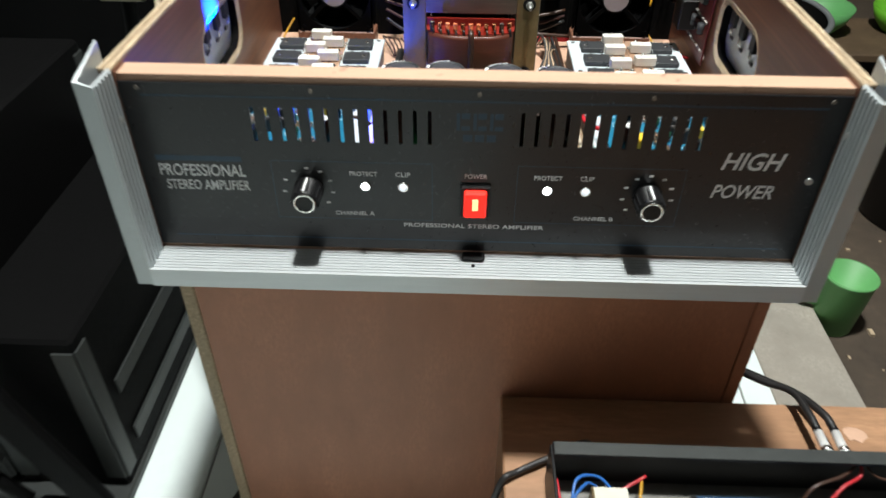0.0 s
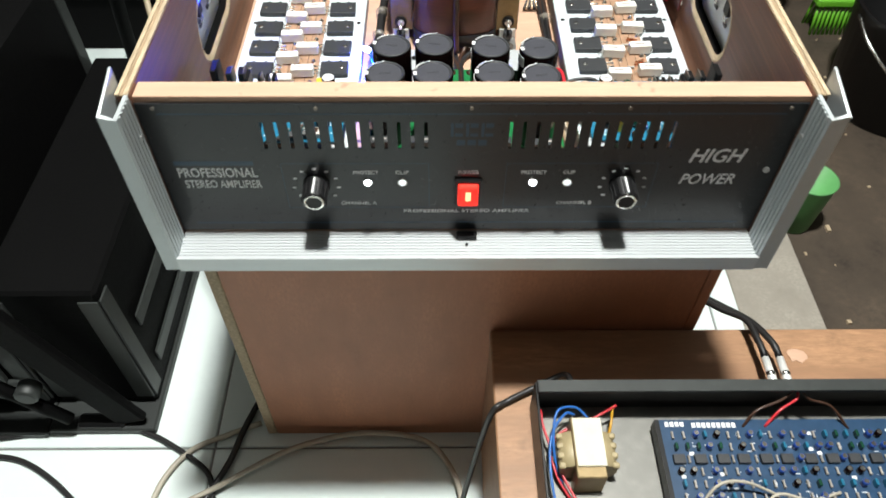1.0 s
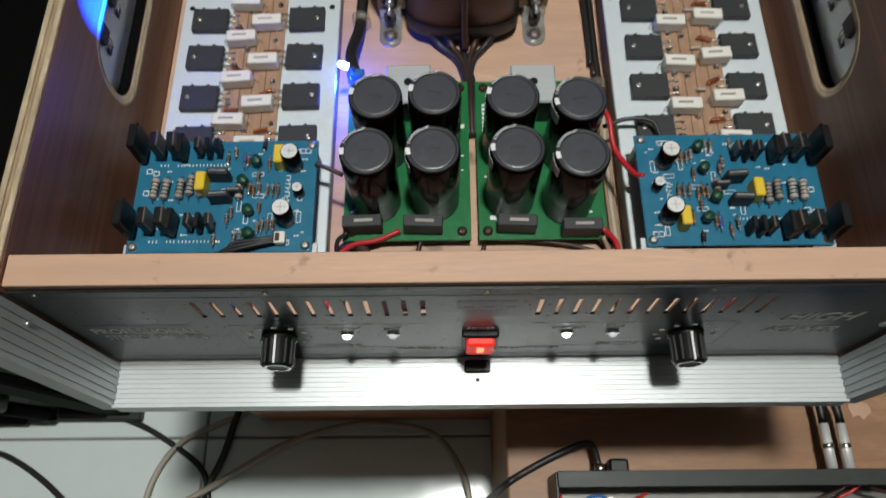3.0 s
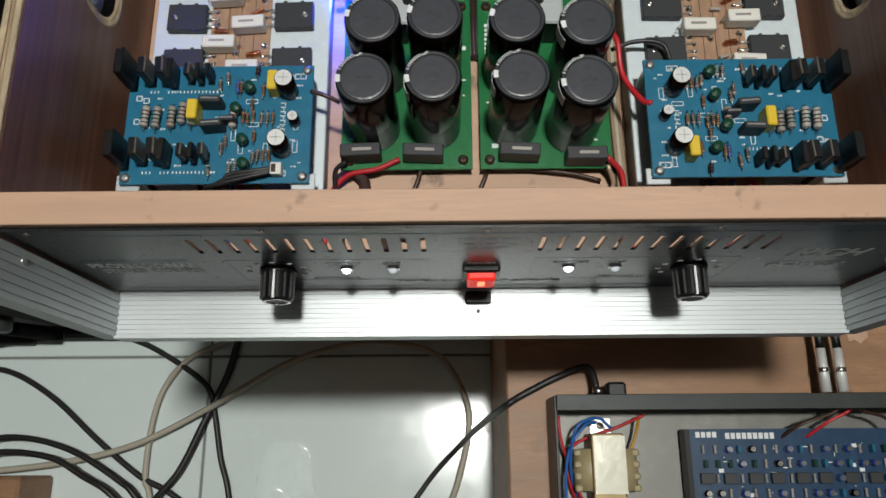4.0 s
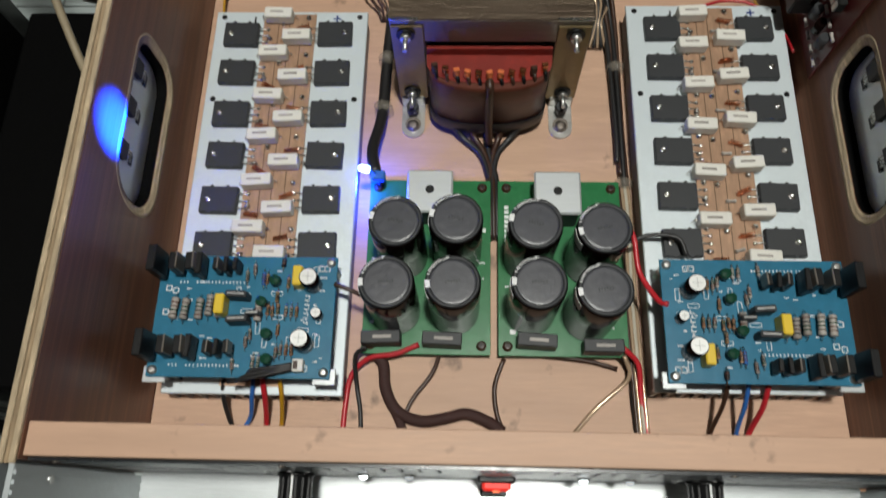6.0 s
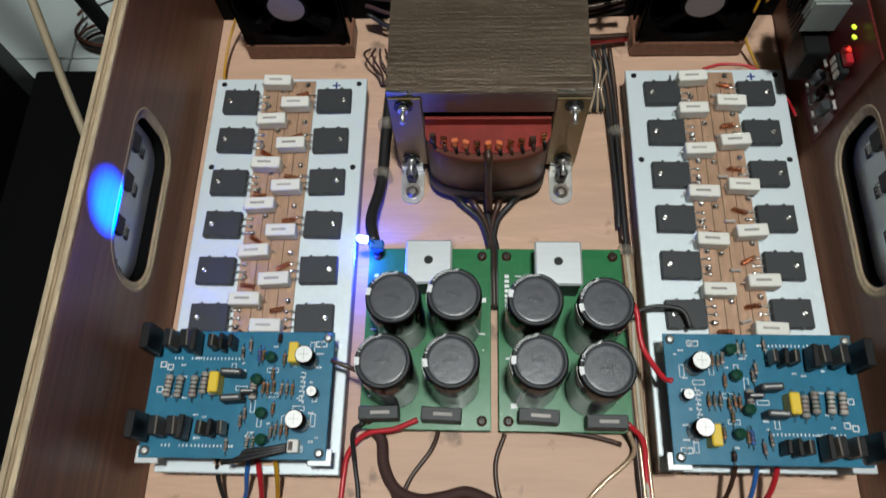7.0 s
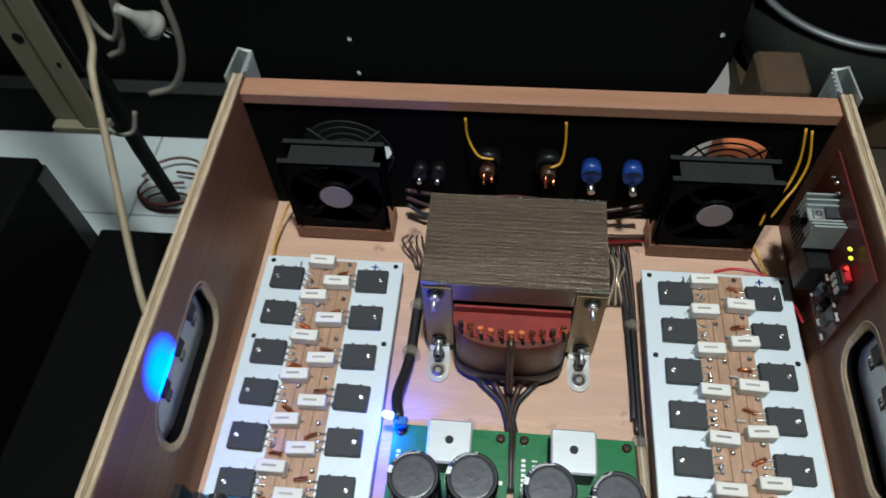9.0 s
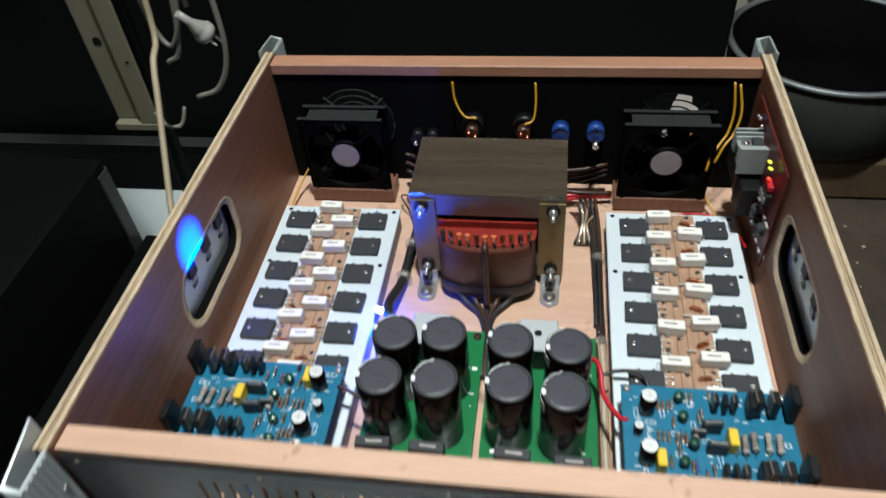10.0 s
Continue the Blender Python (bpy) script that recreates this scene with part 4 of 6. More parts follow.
def supply_board(at, caps, bridge, fuses, label, rng):
    ob = thing("supply_board", at, label, "circuit board", "power supply boards")
    W, D = 0.085, 0.125
    b = part("board", box(N(), 0, 0, 0, W, D, 0.0016, 0.0003), M_GREENPCB, ob, "glossy green circuit board")
    for sx in (-1, 1):
        for sy in (-1, 1):
            s = part("screw", lathe(N(), [(0, 0.0032), (0.0018, 0.0030), (0.0034, 0.0018), (0.0034, -0.0095)], 12), M_WIREBROWN, ob, "dark screw", (sx * (W / 2 - 0.006), sy * (D / 2 - 0.006), 0.0005), rng.uniform(0, 90))
            part("slot", box(box(N(), 0, 0, 0.0031, 0.004, 0.0008, 0.0005), 0, 0, 0.0031, 0.0008, 0.004, 0.0005), M_BLACK, s)
    for x, y in caps:
        r, h = 0.0166, 0.0665
        prof = [(0, 0), (r - 0.0012, 0), (r, 0.0012), (r, h - 0.0035), (r - 0.0005, h - 0.0010), (r - 0.0016, h), (r - 0.0024, h - 0.0002), (r - 0.0030, h - 0.0008)]
        c = part("capacitor", lathe(N(), prof, 40), M_BLACKGLOSS, ob, "large black filter capacitor", (x, y, 0.001), rng.uniform(-14, 14))
        part("cap_top", lathe(N(), [(r - 0.0031, h - 0.0009), (r - 0.0042, h - 0.0006), (0, h - 0.0005)], 40), M_CAPTOP, c, "dull grey-black top disc")
        part("sleeve_edge", lathe(N(), [(r - 0.0031, h - 0.0008), (r - 0.0024, h + 0.0000), (r - 0.0014, h + 0.0002), (r - 0.0003, h - 0.0010), (r - 0.0031, h - 0.0012)], 40), M_EPOXY, c, "folded sleeve edge")
        st = N()
        for k in range(7):
            a = radians(168 + 6 * k)
            box(st, 0, 0, 0, 0.0002, 0.0018, 0.009, 0, Matrix.Rotation(a, 4, "Z") @ Matrix.Translation((r + 0.00015, 0, h - 0.009)))
        for k in range(3):
            a = radians(174 + 6 * k)
            box(st, 0, 0, 0, 0.0028, 0.0015, 0.0002, 0, Matrix.Rotation(a, 4, "Z") @ Matrix.Translation((r - 0.0018, 0, h + 0.0004)))
        part("polarity_stripe", st, M_WHITEINK, c, "pale polarity stripe")
        part("printed_value", CAP_PRINT, M_WHITEINK, c, "white printed value along the rim")
        for k in range(6):
            part("printed_mark", box(N(), -0.0040 + 0.0016 * k, 0.0004 * (k % 2), h - 0.0004, 0.0009, 0.0018, 0.0002), M_EPOXY, c)
    x, y = bridge
    g = part("bridge_rectifier", box(N(), 0, 0, 0.0120, 0.029, 0.029, 0.024, 0.0012), M_EPOXY, ob, "", (x, y, 0.001))
    part("metal_cap", box(N(), 0, 0, 0.0246, 0.031, 0.031, 0.0024, 0.0012), M_ALU, g, "square aluminium cap")
    part("screw_hole", cyl(N(), 0, 0.001, 0.0255, 0.003, 0.0007, 14), M_BLACK, g)
    for x, y in fuses:
        f = part("block_resistor", box(N(), 0, 0, 0.0075, 0.0255, 0.0085, 0.013, 0.0006), M_EPOXY, ob, "black block resistor", (x, y, 0.001), rng.uniform(-3, 3))
        part("printed_mark", box(N(), 0.001, 0.0, 0.0141, 0.012, 0.002, 0.0002), M_RESBODY, f)
    for k in range(14):
        pr = box(N(), rng.choice((-1, 1)) * rng.uniform(0.028, 0.038), rng.uniform(-0.05, 0.056), 0.0009, rng.choice((0.0012, 0.004)), rng.choice((0.0010, 0.003)), 0.0002)
        part("printed_mark", pr, M_WHITEINK, b)
    for k in range(9):
        part("printed_mark", box(N(), -W / 2 + 0.006, 0.042 - 0.0035 * k, 0.0009, 0.003, 0.0022, 0.0002), M_WHITEINK, b)
    return ob


SLX, SRX, SY = -0.0455, 0.0445, 0.1395
supply_board((SLX, SY, 0.4365), [(-0.0623 - SLX, 0.0050), (-0.026 - SLX, 0.0070), (-0.0662 - SLX, -0.0333), (-0.0272 - SLX, -0.0327)], (-0.0445 - SLX, 0.0430), [(-0.074 - SLX, -0.054), (-0.0345 - SLX, -0.0545)], "green power supply board with four large black capacitors", rng)
supply_board((SRX, SY, 0.4365), [(0.0218 - SRX, 0.0042), (0.0627 - SRX, 0.0020), (0.0232 - SRX, -0.0323), (0.0611 - SRX, -0.0360)], (0.0408 - SRX, 0.0425), [(0.0265 - SRX, -0.0545), (0.0685 - SRX, -0.0575)], "green power supply board beside a twin, four black capacitors", rng)
led = thing("blue_led", (-0.0905, 0.1985, 0.455), "lit blue light-emitting diode on short legs", "led")
part("lens", lathe(N(), [(0, 0.0), (0.0026, 0.0), (0.0026, 0.005), (0.0018, 0.0072), (0, 0.008)], 14, Matrix.Translation((0.004, 0.0, 0.006)) @ Matrix.Rotation(radians(-62), 4, "Y")), M_LEDBLUE, led, "glowing blue lens")
part("legs", tube(N(), [(0.0045, 0, 0.006), (0.008, 0, 0.0), (0.009, -0.001, -0.018)], 0.0008, 6), M_WIREBLUE, led)
part("sleeve", box(N(), 0.0095, -0.001, -0.002, 0.010, 0.007, 0.006, 0.001), M_WIREBLUE, led, "blue tape round the legs")


# ---- transformer ----
def transformer(at):
    ob = thing("power_transformer", at, "brown steel-core power transformer with varnished coil", "transformer")
    hw, y0, y1, zt, zb = 0.0645, 0.020, 0.0990, 0.0985, 0.010
    n = 26
    lam = (y1 - y0) / n
    sheet = mesh_of("lamination", pierced_plate([-hw, -0.0425, 0.0425, hw], [zb, zb + 0.021, zt - 0.021, zt], 0, lam * 0.93, lambda i, k: i == 1 and k == 1), M_STEEL)
    for k in range(n):
        part("lamination", sheet, M_STEEL, ob, "", ((rng.random() - 0.5) * 0.0005, y0 + k * lam, (rng.random() - 0.5) * 0.0003))
    top = N()
    span(top, -hw - 0.0003, hw + 0.0003, y0 + 0.0002, y1 - 0.0002, zt + 0.0003, zt + 0.0010)
    part("core_top", top, M_CORETOP, ob, "stained dark steel top face")
    for xa, xb, y in ((0.042, hw + 0.0005, y0 + 0.0002), (0.036, hw + 0.0005, y1 - 0.0016), (-0.012, 0.016, y1 - 0.0016), (-hw, -0.046, y0 + 0.0002)):
        part("bright_edge", span(N(), xa, xb, y, y + 0.0014, zt - 0.001, zt + 0.0014), M_TIN, ob, "bright filed corner edge")
    for y in (y0 - 0.0016, y1 + 0.0004):
        for s in (-1, 1):
            part("end_strap", span(N(), min(s * 0.043, s * 0.064), max(s * 0.043, s * 0.064), y, y + 0.0012, zb, zt - 0.004, 0.0003), M_STEELEDGE, ob, "brassy steel strap")
    # coil, bulging out of the window towards front and rear
    for s, ya in ((-1, y0), (1, y1)):
        c = N()
        rings = []
        for z, g in ((0.010, 0.90), (0.014, 1.0), (0.062, 1.0), (0.0655, 0.975)):
            ring = []
            for k in range(25):
                a = math.pi * k / 24
                x = 0.041 * math.cos(a)
                q = abs(math.sin(a)) ** 0.45
                ring.append(c.verts.new((x * g, ya + s * (0.029 * q * g + 0.0004), z)))
            rings.append(ring)
        for a, b in zip(rings, rings[1:]):
            for k in range(24):
                c.faces.new((a[k], a[k + 1], b[k + 1], b[k])).smooth = True
        c.faces.new(rings[-1])
        c.faces.new(rings[0][::-1])
        part("coil", c, M_COIL, ob, "dark red varnished coil")
        fl = N()
        prof = []
        for k in range(21):
            a = math.pi * k / 20
            prof.append((0.042 * math.cos(a), ya + s * 0.0245 * abs(math.sin(a)) ** 0.45))
        lo = [fl.verts.new((x, y, 0.0652)) for x, y in prof]
        hi = [fl.verts.new((x, y, 0.0664)) for x, y in prof]
        fl.faces.new(lo[::-1])
        fl.faces.new(hi)
        for k in range(20):
            fl.faces.new((lo[k], lo[k + 1], hi[k + 1], hi[k]))
        fl.faces.new((lo[20], lo[0], hi[0], hi[20]))
        band = N()
        rings = [[band.verts.new((0.0418 * math.cos(math.pi * k / 24) * g, ya + s * (0.0298 * abs(math.sin(math.pi * k / 24)) ** 0.45 * g + 0.0006), z)) for k in range(25)] for z, g in ((0.006, 0.92), (0.0095, 1.01), (0.020, 1.01), (0.0215, 0.985))]
        for a, b in zip(rings, rings[1:]):
            for k in range(24):
                band.faces.new((a[k], a[k + 1], b[k + 1], b[k])).smooth = True
        band.faces.new(rings[0][::-1])
        part("tape_band", band, M_WIREBLACK, ob, "black tape band round the coil foot")
        part("flange", fl, M_FIBRE, ob, "red fibre flange")
        part("flange_back", span(N(), -0.0415, 0.0415, ya + s * 0.002 - 0.001, ya + s * 0.002 + 0.001, 0.0665, 0.0735), M_FIBRE, ob)
        if s < 0:
            for k in range(11):
                x = -0.036 + 0.0072 * k
                dy = -0.013 - 0.0085 * math.sin(math.pi * (k + 0.5) / 11) ** 0.6
                tm = N()
                box(tm, 0, 0, 0.0045, 0.0042, 0.0030, 0.0095, 0.0006)
                lathe(tm, [(0.0018, 0.002), (0.0024, 0.004), (0.0015, 0.007), (0, 0.0075)], 8)
                # Four terminals take a brighter, less metallic orange than the bare copper ones.
                part("terminal", tm, M_TERMINAL if k in (2, 3, 5, 6) else (M_COPPER if k % 3 else M_WIREBROWN), ob, "", (x, ya + dy, 0.0662), rng.uniform(-20, 20))
                part("lead_sleeve", tube(N(), [(0, 0, 0.003), (0.001, -0.003, 0.002), (0.0015, -0.0045, -0.003)], 0.0013, 6, 3), M_WIREBROWN if k % 2 else M_BLACK, ob, "", (x, ya + dy, 0.0662))
    for x in (-0.0545, 0.0545):
        for z in (0.020, 0.0875):
            b = part("bolt", cyl(N(), 0, 0, 0, 0.0016, -0.013, 10, "y"), M_ZINC, ob, "", (x, y0 - 0.002, z))
            part("nut", cyl(N(), 0, -0.0015, 0, 0.0036, -0.003, 6, "y"), M_ZINC, b)
            part("washer", cyl(N(), 0, 0.0, 0, 0.006, -0.0012, 20, "y"), M_BLACK, b, "black fibre washer")
        ft = N()
        span(ft, x - 0.0085, x + 0.0085, -0.0015, 0.018, 0, 0.002)
        cyl(ft, x, -0.0015, 0.0, 0.0085, 0.0019, 24)
        span(ft, x - 0.0085, x + 0.0085, 0.0165, 0.0195, 0.0015, 0.012, 0.0008)
        fo = part("mounting_foot", ft, M_ZINC, ob, "zinc plated angle foot")
        part("washer", cyl(N(), x, 0.0005, 0.002, 0.0058, 0.0012, 20), M_STEEL, fo, "dark washer")
        part("nut", cyl(N(), x, 0.010, 0.006, 0.0045, 0.008, 6), M_EPOXY, fo, "dark nut")
        part("screw", lathe(N(), [(0.0046, 0.002), (0.0044, 0.0042), (0.002, 0.0055), (0, 0.0056)], 12, Matrix.Translation((x, -0.001, 0))), M_STEEL, fo)
    return ob


transformer((-0.0058, 0.2510, Z0))


# ---- cooling fans and rear fittings ----
def cooling_fan(at, label):
    ob = thing("cooling_fan", at, label, "fan", "cooling fans")
    h = 0.041
    fr = N()
    n = 40
    rings = []
    for y in (0.0, 0.0255):
        a, b = [], []
        for k in range(n):
            an = 2 * math.pi * (k + 0.5) / n
            c, s = math.cos(an), math.sin(an)
            q = max(abs(c), abs(s))
            a.append(fr.verts.new((0.0385 * c, y, h + 0.0385 * s)))
            b.append(fr.verts.new((h * c / q, y, h + h * s / q)))
        rings.append((a, b))
    (a, b), (c, d) = rings
    for k in range(n):
        j = (k + 1) % n
        fr.faces.new((a[k], a[j], b[j], b[k]))
        fr.faces.new((c[k], d[k], d[j], c[j]))
        fr.faces.new((a[k], c[k], c[j], a[j])).smooth = True
    for y0, y1 in ((0.0, 0.0045), (0.021, 0.0255)):
        span(fr, -h, h, y0, y1, 2 * h - 0.0015, 2 * h + 0.0002)
        span(fr, -h, -h + 0.0015, y0, y1, 0, 2 * h)
        span(fr, h - 0.0015, h, y0, y1, 0, 2 * h)
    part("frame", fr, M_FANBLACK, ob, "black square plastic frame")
    # Upper face and flanges are set greyer than the near-black frame.
    part("top_flat", span(N(), -0.034, 0.034, 0.0046, 0.0209, 2 * h - 0.0024, 2 * h - 0.0014), M_DULLGREY, ob, "grey upper face")
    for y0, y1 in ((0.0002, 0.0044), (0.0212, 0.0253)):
        part("top_flange", span(N(), -h, h, y0, y1, 2 * h + 0.0003, 2 * h + 0.0009), M_DULLGREY, ob, "grey flange")
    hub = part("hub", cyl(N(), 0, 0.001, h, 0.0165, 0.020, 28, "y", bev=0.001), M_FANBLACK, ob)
    part("label_disc", cyl(N(), 0, 0.0012, h, 0.0135, -0.0006, 28, "y"), M_LABEL, hub, "pale round maker's label")
    for k in range(7):
        bl = N()
        a0 = 2 * math.pi * k / 7
        rows = []
        for r in (0.016, 0.027, 0.0375):
            row = []
            for q in range(4):
                a = a0 + 0.22 * q + (r - 0.016) * 8
                row.append(bl.verts.new((r * math.cos(a), 0.005 + 0.0045 * q, h + r * math.sin(a))))
            rows.append(row)
        for ra, rb2 in zip(rows, rows[1:]):
            for q in range(3):
                bl.faces.new((ra[q], ra[q + 1], rb2[q + 1], rb2[q])).smooth = True
        bmesh.ops.solidify(bl, geom=bl.faces[:], thickness=0.0009)
        part("blade", bl, M_FANBLACK, ob)
    for k in range(4):
        a = math.pi / 4 + math.pi / 2 * k
        part("strut", box(N(), 0, 0, 0, 0.024, 0.003, 0.004, 0, Matrix.Translation((0.0275 * math.cos(a), 0.0025, h + 0.0275 * math.sin(a))) @ Matrix.Rotation(-a, 4, "Y")), M_FANBLACK, ob)
    for sx in (-1, 1):
        for sz in (0, 1):
            part("screw", cyl(N(), sx * 0.036, -0.0002, 0.005 + 0.072 * sz, 0.0022, -0.0012, 10, "y"), M_FANBLACK, ob)
    part("wooden_riser", span(N(), -0.043, 0.043, -0.001, 0.027, -0.0165, -0.0003, 0.001), M_LAMINATE, ob, "reddish wooden riser block")
    return ob


for fx, z in ((FANX[0], 0.4445), (FANX[1], 0.4445)):
    cooling_fan((fx, 0.372, z), "black square cooling fan standing on a wooden riser")
    gr = thing("fan_grille", (fx + 0.006, 0.4095, 0.499), "bent wire fan guard over the rear opening", "grille", "fan grilles")
    # Left guard's grey puts the light on its wires into the colour; right stays black.
    for r in (0.010, 0.017, 0.024, 0.031, 0.038):
        pts = [(r * math.cos(2 * math.pi * k / 20), 0, r * math.sin(2 * math.pi * k / 20)) for k in range(21)]
        part("ring", tube(N(), pts, 0.0008, 6, 2), M_DULLGREY if fx < 0 else M_FANBLACK, gr)
    for a in (45, 135):
        c, s = math.cos(radians(a)) * 0.042, math.sin(radians(a)) * 0.042
        part("spoke", tube(N(), [(-c, -0.0014, -s), (c, -0.0014, s)], 0.0009, 6, 2), M_DULLGREY if fx < 0 else M_FANBLACK, gr)
for x in (-0.031, 0.018):
    j = thing("signal_socket", (x, 0.4105, 0.503), "black panel socket with orange-tipped pins and yellow wire", "socket", "rear sockets")
    part("body", cyl(N(), 0, 0, 0, 0.0105, -0.012, 20, "y", bev=0.001), M_BLACK, j)
    part("inner", cyl(N(), 0, -0.012, 0, 0.006, -0.010, 14, "y"), M_WIREBROWN, j)
    for a in (0, 120, 240):
        part("pin", cyl(N(), 0.0042 * math.cos(radians(a)), -0.016, 0.0042 * math.sin(radians(a)), 0.0012, -0.012, 8, "y"), M_COPPER, j)
for x in (0.053, 0.086):
    j = thing("speaker_terminal", (x, 0.4105, 0.497), "blue twist speaker connector on the rear board", "terminal", "speaker terminals")
    part("body", cyl(N(), 0, 0, 0, 0.0082, -0.012, 18, "y", bev=0.0012), M_BLUEPOST, j)
    part("stud", cyl(N(), 0, -0.014, -0.004, 0.003, -0.012, 10, "y"), M_TIN, j)
for x in (-0.087, -0.072):
    j = thing("binding_post", (x, 0.4105, 0.488), "small black binding post on the rear board", "terminal", "binding posts")
    part("body", cyl(N(), 0, 0, 0, 0.006, -0.012, 14, "y", bev=0.001), M_BLACK, j)
    part("stud", cyl(N(), 0, -0.012, 0, 0.002, -0.008, 8, "y"), M_TIN, j)

# protection board on the right wall
pb = thing("protection_board", (0.2235, 0.325, 0.455), "red circuit board with grey heatsink standing at side wall", "circuit board")
part("board", span(N(), -0.0025, -0.001, -0.05, 0.062, 0, 0.096, 0.0002), M_REDPCB, pb, "dark red circuit board")
for yy in (-0.044, 0.056):
    part("spacer", cyl(N(), -0.002, yy, 0.006, 0.003, 0.0035, 8, "x"), M_PAPER, pb)
hb = part("heatsink", span(N(), -0.024, -0.003, 0.005, 0.031, 0.0730, 0.0752, 0.0004), M_HSGREY, pb, "grey finned heatsink")
for yy, lo_z, hi_z in ((0.0028, 0.056, 0.0820), (0.0066, 0.064, 0.0805), (0.0104, 0.064, 0.0790), (0.0240, 0.064, 0.0790), (0.0278, 0.064, 0.0805), (0.0316, 0.056, 0.0820)):
    part("fin", span(N(), -0.0250, -0.0026, yy, yy + 0.0016, lo_z, hi_z, 0.0003), M_HSGREY, hb)
part("regulator", span(N(), -0.0130, -0.0045, 0.0132, 0.0232, 0.0755, 0.0798, 0.0005), M_EPOXY, hb, "black regulator body")
part("tab", span(N(), -0.0210, -0.0130, 0.0132, 0.0232, 0.0754, 0.0766, 0.0003), M_ZINC, hb, "metal tab")
part("screw", lathe(N(), [(0, 0.0022), (0.0017, 0.0020), (0.0025, 0.0010), (0.0025, 0)], 14, Matrix.Translation((-0.0175, 0.0182, 0.0766))), M_TIN, hb)
for k in range(7):
    part("connector_pin", span(N(), -0.0262, -0.0252, 0.003 + 0.0042 * k, 0.0045 + 0.0042 * k, 0.048, 0.066), M_BLACK, pb, "dark connector pin")
part("relay", span(N(), -0.020, -0.003, -0.010, 0.012, 0.020, 0.050, 0.001), M_BLACK, pb, "black relay")
part("capacitor", cyl(N(), -0.0105, 0.046, 0.03, 0.006, 0.022, 18, bev=0.0006), M_BLACKGLOSS, pb)
for yy, zz, m, c in ((-0.023, 0.082, M_LEDGREEN, "lit yellow-green led"), (-0.017, 0.084, M_LEDGREEN, "lit yellow-green led"), (-0.026, 0.074, M_LEDRED, "lit red led")):
    part("indicator_led", lathe(N(), [(0.0012, 0), (0.0012, 0.0024), (0, 0.0036)], 12, Matrix.Translation((-0.006, yy, zz)) @ Matrix.Rotation(radians(-50), 4, "Y")), m, pb, c)
part("terminal_block", span(N(), -0.0085, -0.003, -0.036, -0.020, 0.055, 0.0645, 0.0008), M_DULLGREY, pb, "dark terminal block")
for k in range(3):
    part("clamp", span(N(), -0.0098, -0.0080, -0.0355 + 0.0054 * k, -0.0315 + 0.0054 * k, 0.0560, 0.0620, 0.0004), M_ZINC, pb, "bright metal clamp")
part("socket", span(N(), -0.0075, -0.003, -0.033, -0.020, 0.0660, 0.0715, 0.0006), M_WIRERED, pb, "red plastic socket")
for yy, zz in ((0.030, 0.086), (0.038, 0.088), (0.045, 0.086)):
    part("solder_lug", cyl(N(), -0.0026, yy, zz, 0.0014, -0.004, 8, "x"), M_TIN, pb)
for k in range(12):
    part("resistor", SMALLRES, M_RESBODY, pb, "", (-0.0045, -0.045 + 0.011 * (k % 6), 0.012 + 0.028 * (k // 6)), 90)
for k in range(5):
    part("small_capacitor", cyl(N(), -0.0075, -0.043 + 0.012 * k, 0.03, 0.0035, 0.010, 12), M_BLACKGLOSS if k % 2 else M_EPOXY, pb)

# plates with small transistors outside the handle openings
for s in (-1, 1):
    hp = thing("side_heatsink", (s * 0.2341, 0.208, 0.455), "pale aluminium side plate with three small transistors", "heatsink", "side heatsinks")
    part("plate", span(N(), *sorted((s * 0.0003, s * 0.004)), -0.085, 0.085, -0.01, 0.092, 0.0006), M_SIDEPLATE, hp)
    for y in (-0.048, -0.021, 0.009, 0.037):
        t = part("transistor", box(N(), -s * 0.0018, y, 0.0585, 0.0036, 0.0115, 0.014, 0.0004), M_EPOXY, hp)
        part("tab", box(N(), -s * 0.0004, y, 0.069, 0.0012, 0.0115, 0.007, 0.0002), M_ZINC, t)
        for q in (-1, 0, 1):
            part("lead", tube(N(), [(-s * 0.0022, y + q * 0.0027, 0.0515), (-s * 0.0026, y + q * 0.0025, 0.046), (-s * 0.0004, y + q * 0.0025, 0.043)], 0.0006, 5, 3), M_TIN, t)
        part("solder_pad", box(N(), -s * 0.0003, y, 0.0415, 0.0010, 0.0080, 0.0040, 0.0003), M_EPOXY, t)


# ---- open mixer tray on the low box ----
tray = thing("mixer_tray", (0.066, -0.055, 0.24), "open black metal mixer case on the low wooden box", "mixer")
part("floor_plate", span(N(), 0, 0.36, -0.30, 0.0, 0.0, 0.003), M_TRAY, tray, "bare grey metal floor plate")
bk = N()
span(bk, 0.0, 0.36, -0.0025, 0.0, 0.003, 0.048)
span(bk, -0.001, 0.361, -0.012, 0.0005, 0.0465, 0.049, 0.0006)
part("rear_wall", bk, M_BLACK, tray, "black rear wall with folded rim")
part("side_wall", span(N(), -0.0025, 0.0, -0.30, 0.0, 0.0, 0.046, 0.0005), M_BLACK, tray, "thin black side wall")
part("side_wall", span(N(), 0.36, 0.3625, -0.30, 0.0, 0.0, 0.046, 0.0005), M_BLACK, tray)
rim = part("rim_top", span(N(), 0.0005, 0.3595, -0.0115, 0.0, 0.0492, 0.0496), M_CABEDGE, tray, "worn grey rim")
st = thing("small_transformer", (0.106, -0.112, 0.243), "small transformer with yellowed tape wrap and cream windings", "transformer")
part("core", box(N(), 0, 0, 0.016, 0.026, 0.056, 0.032, 0.001), M_STEELEDGE, st)
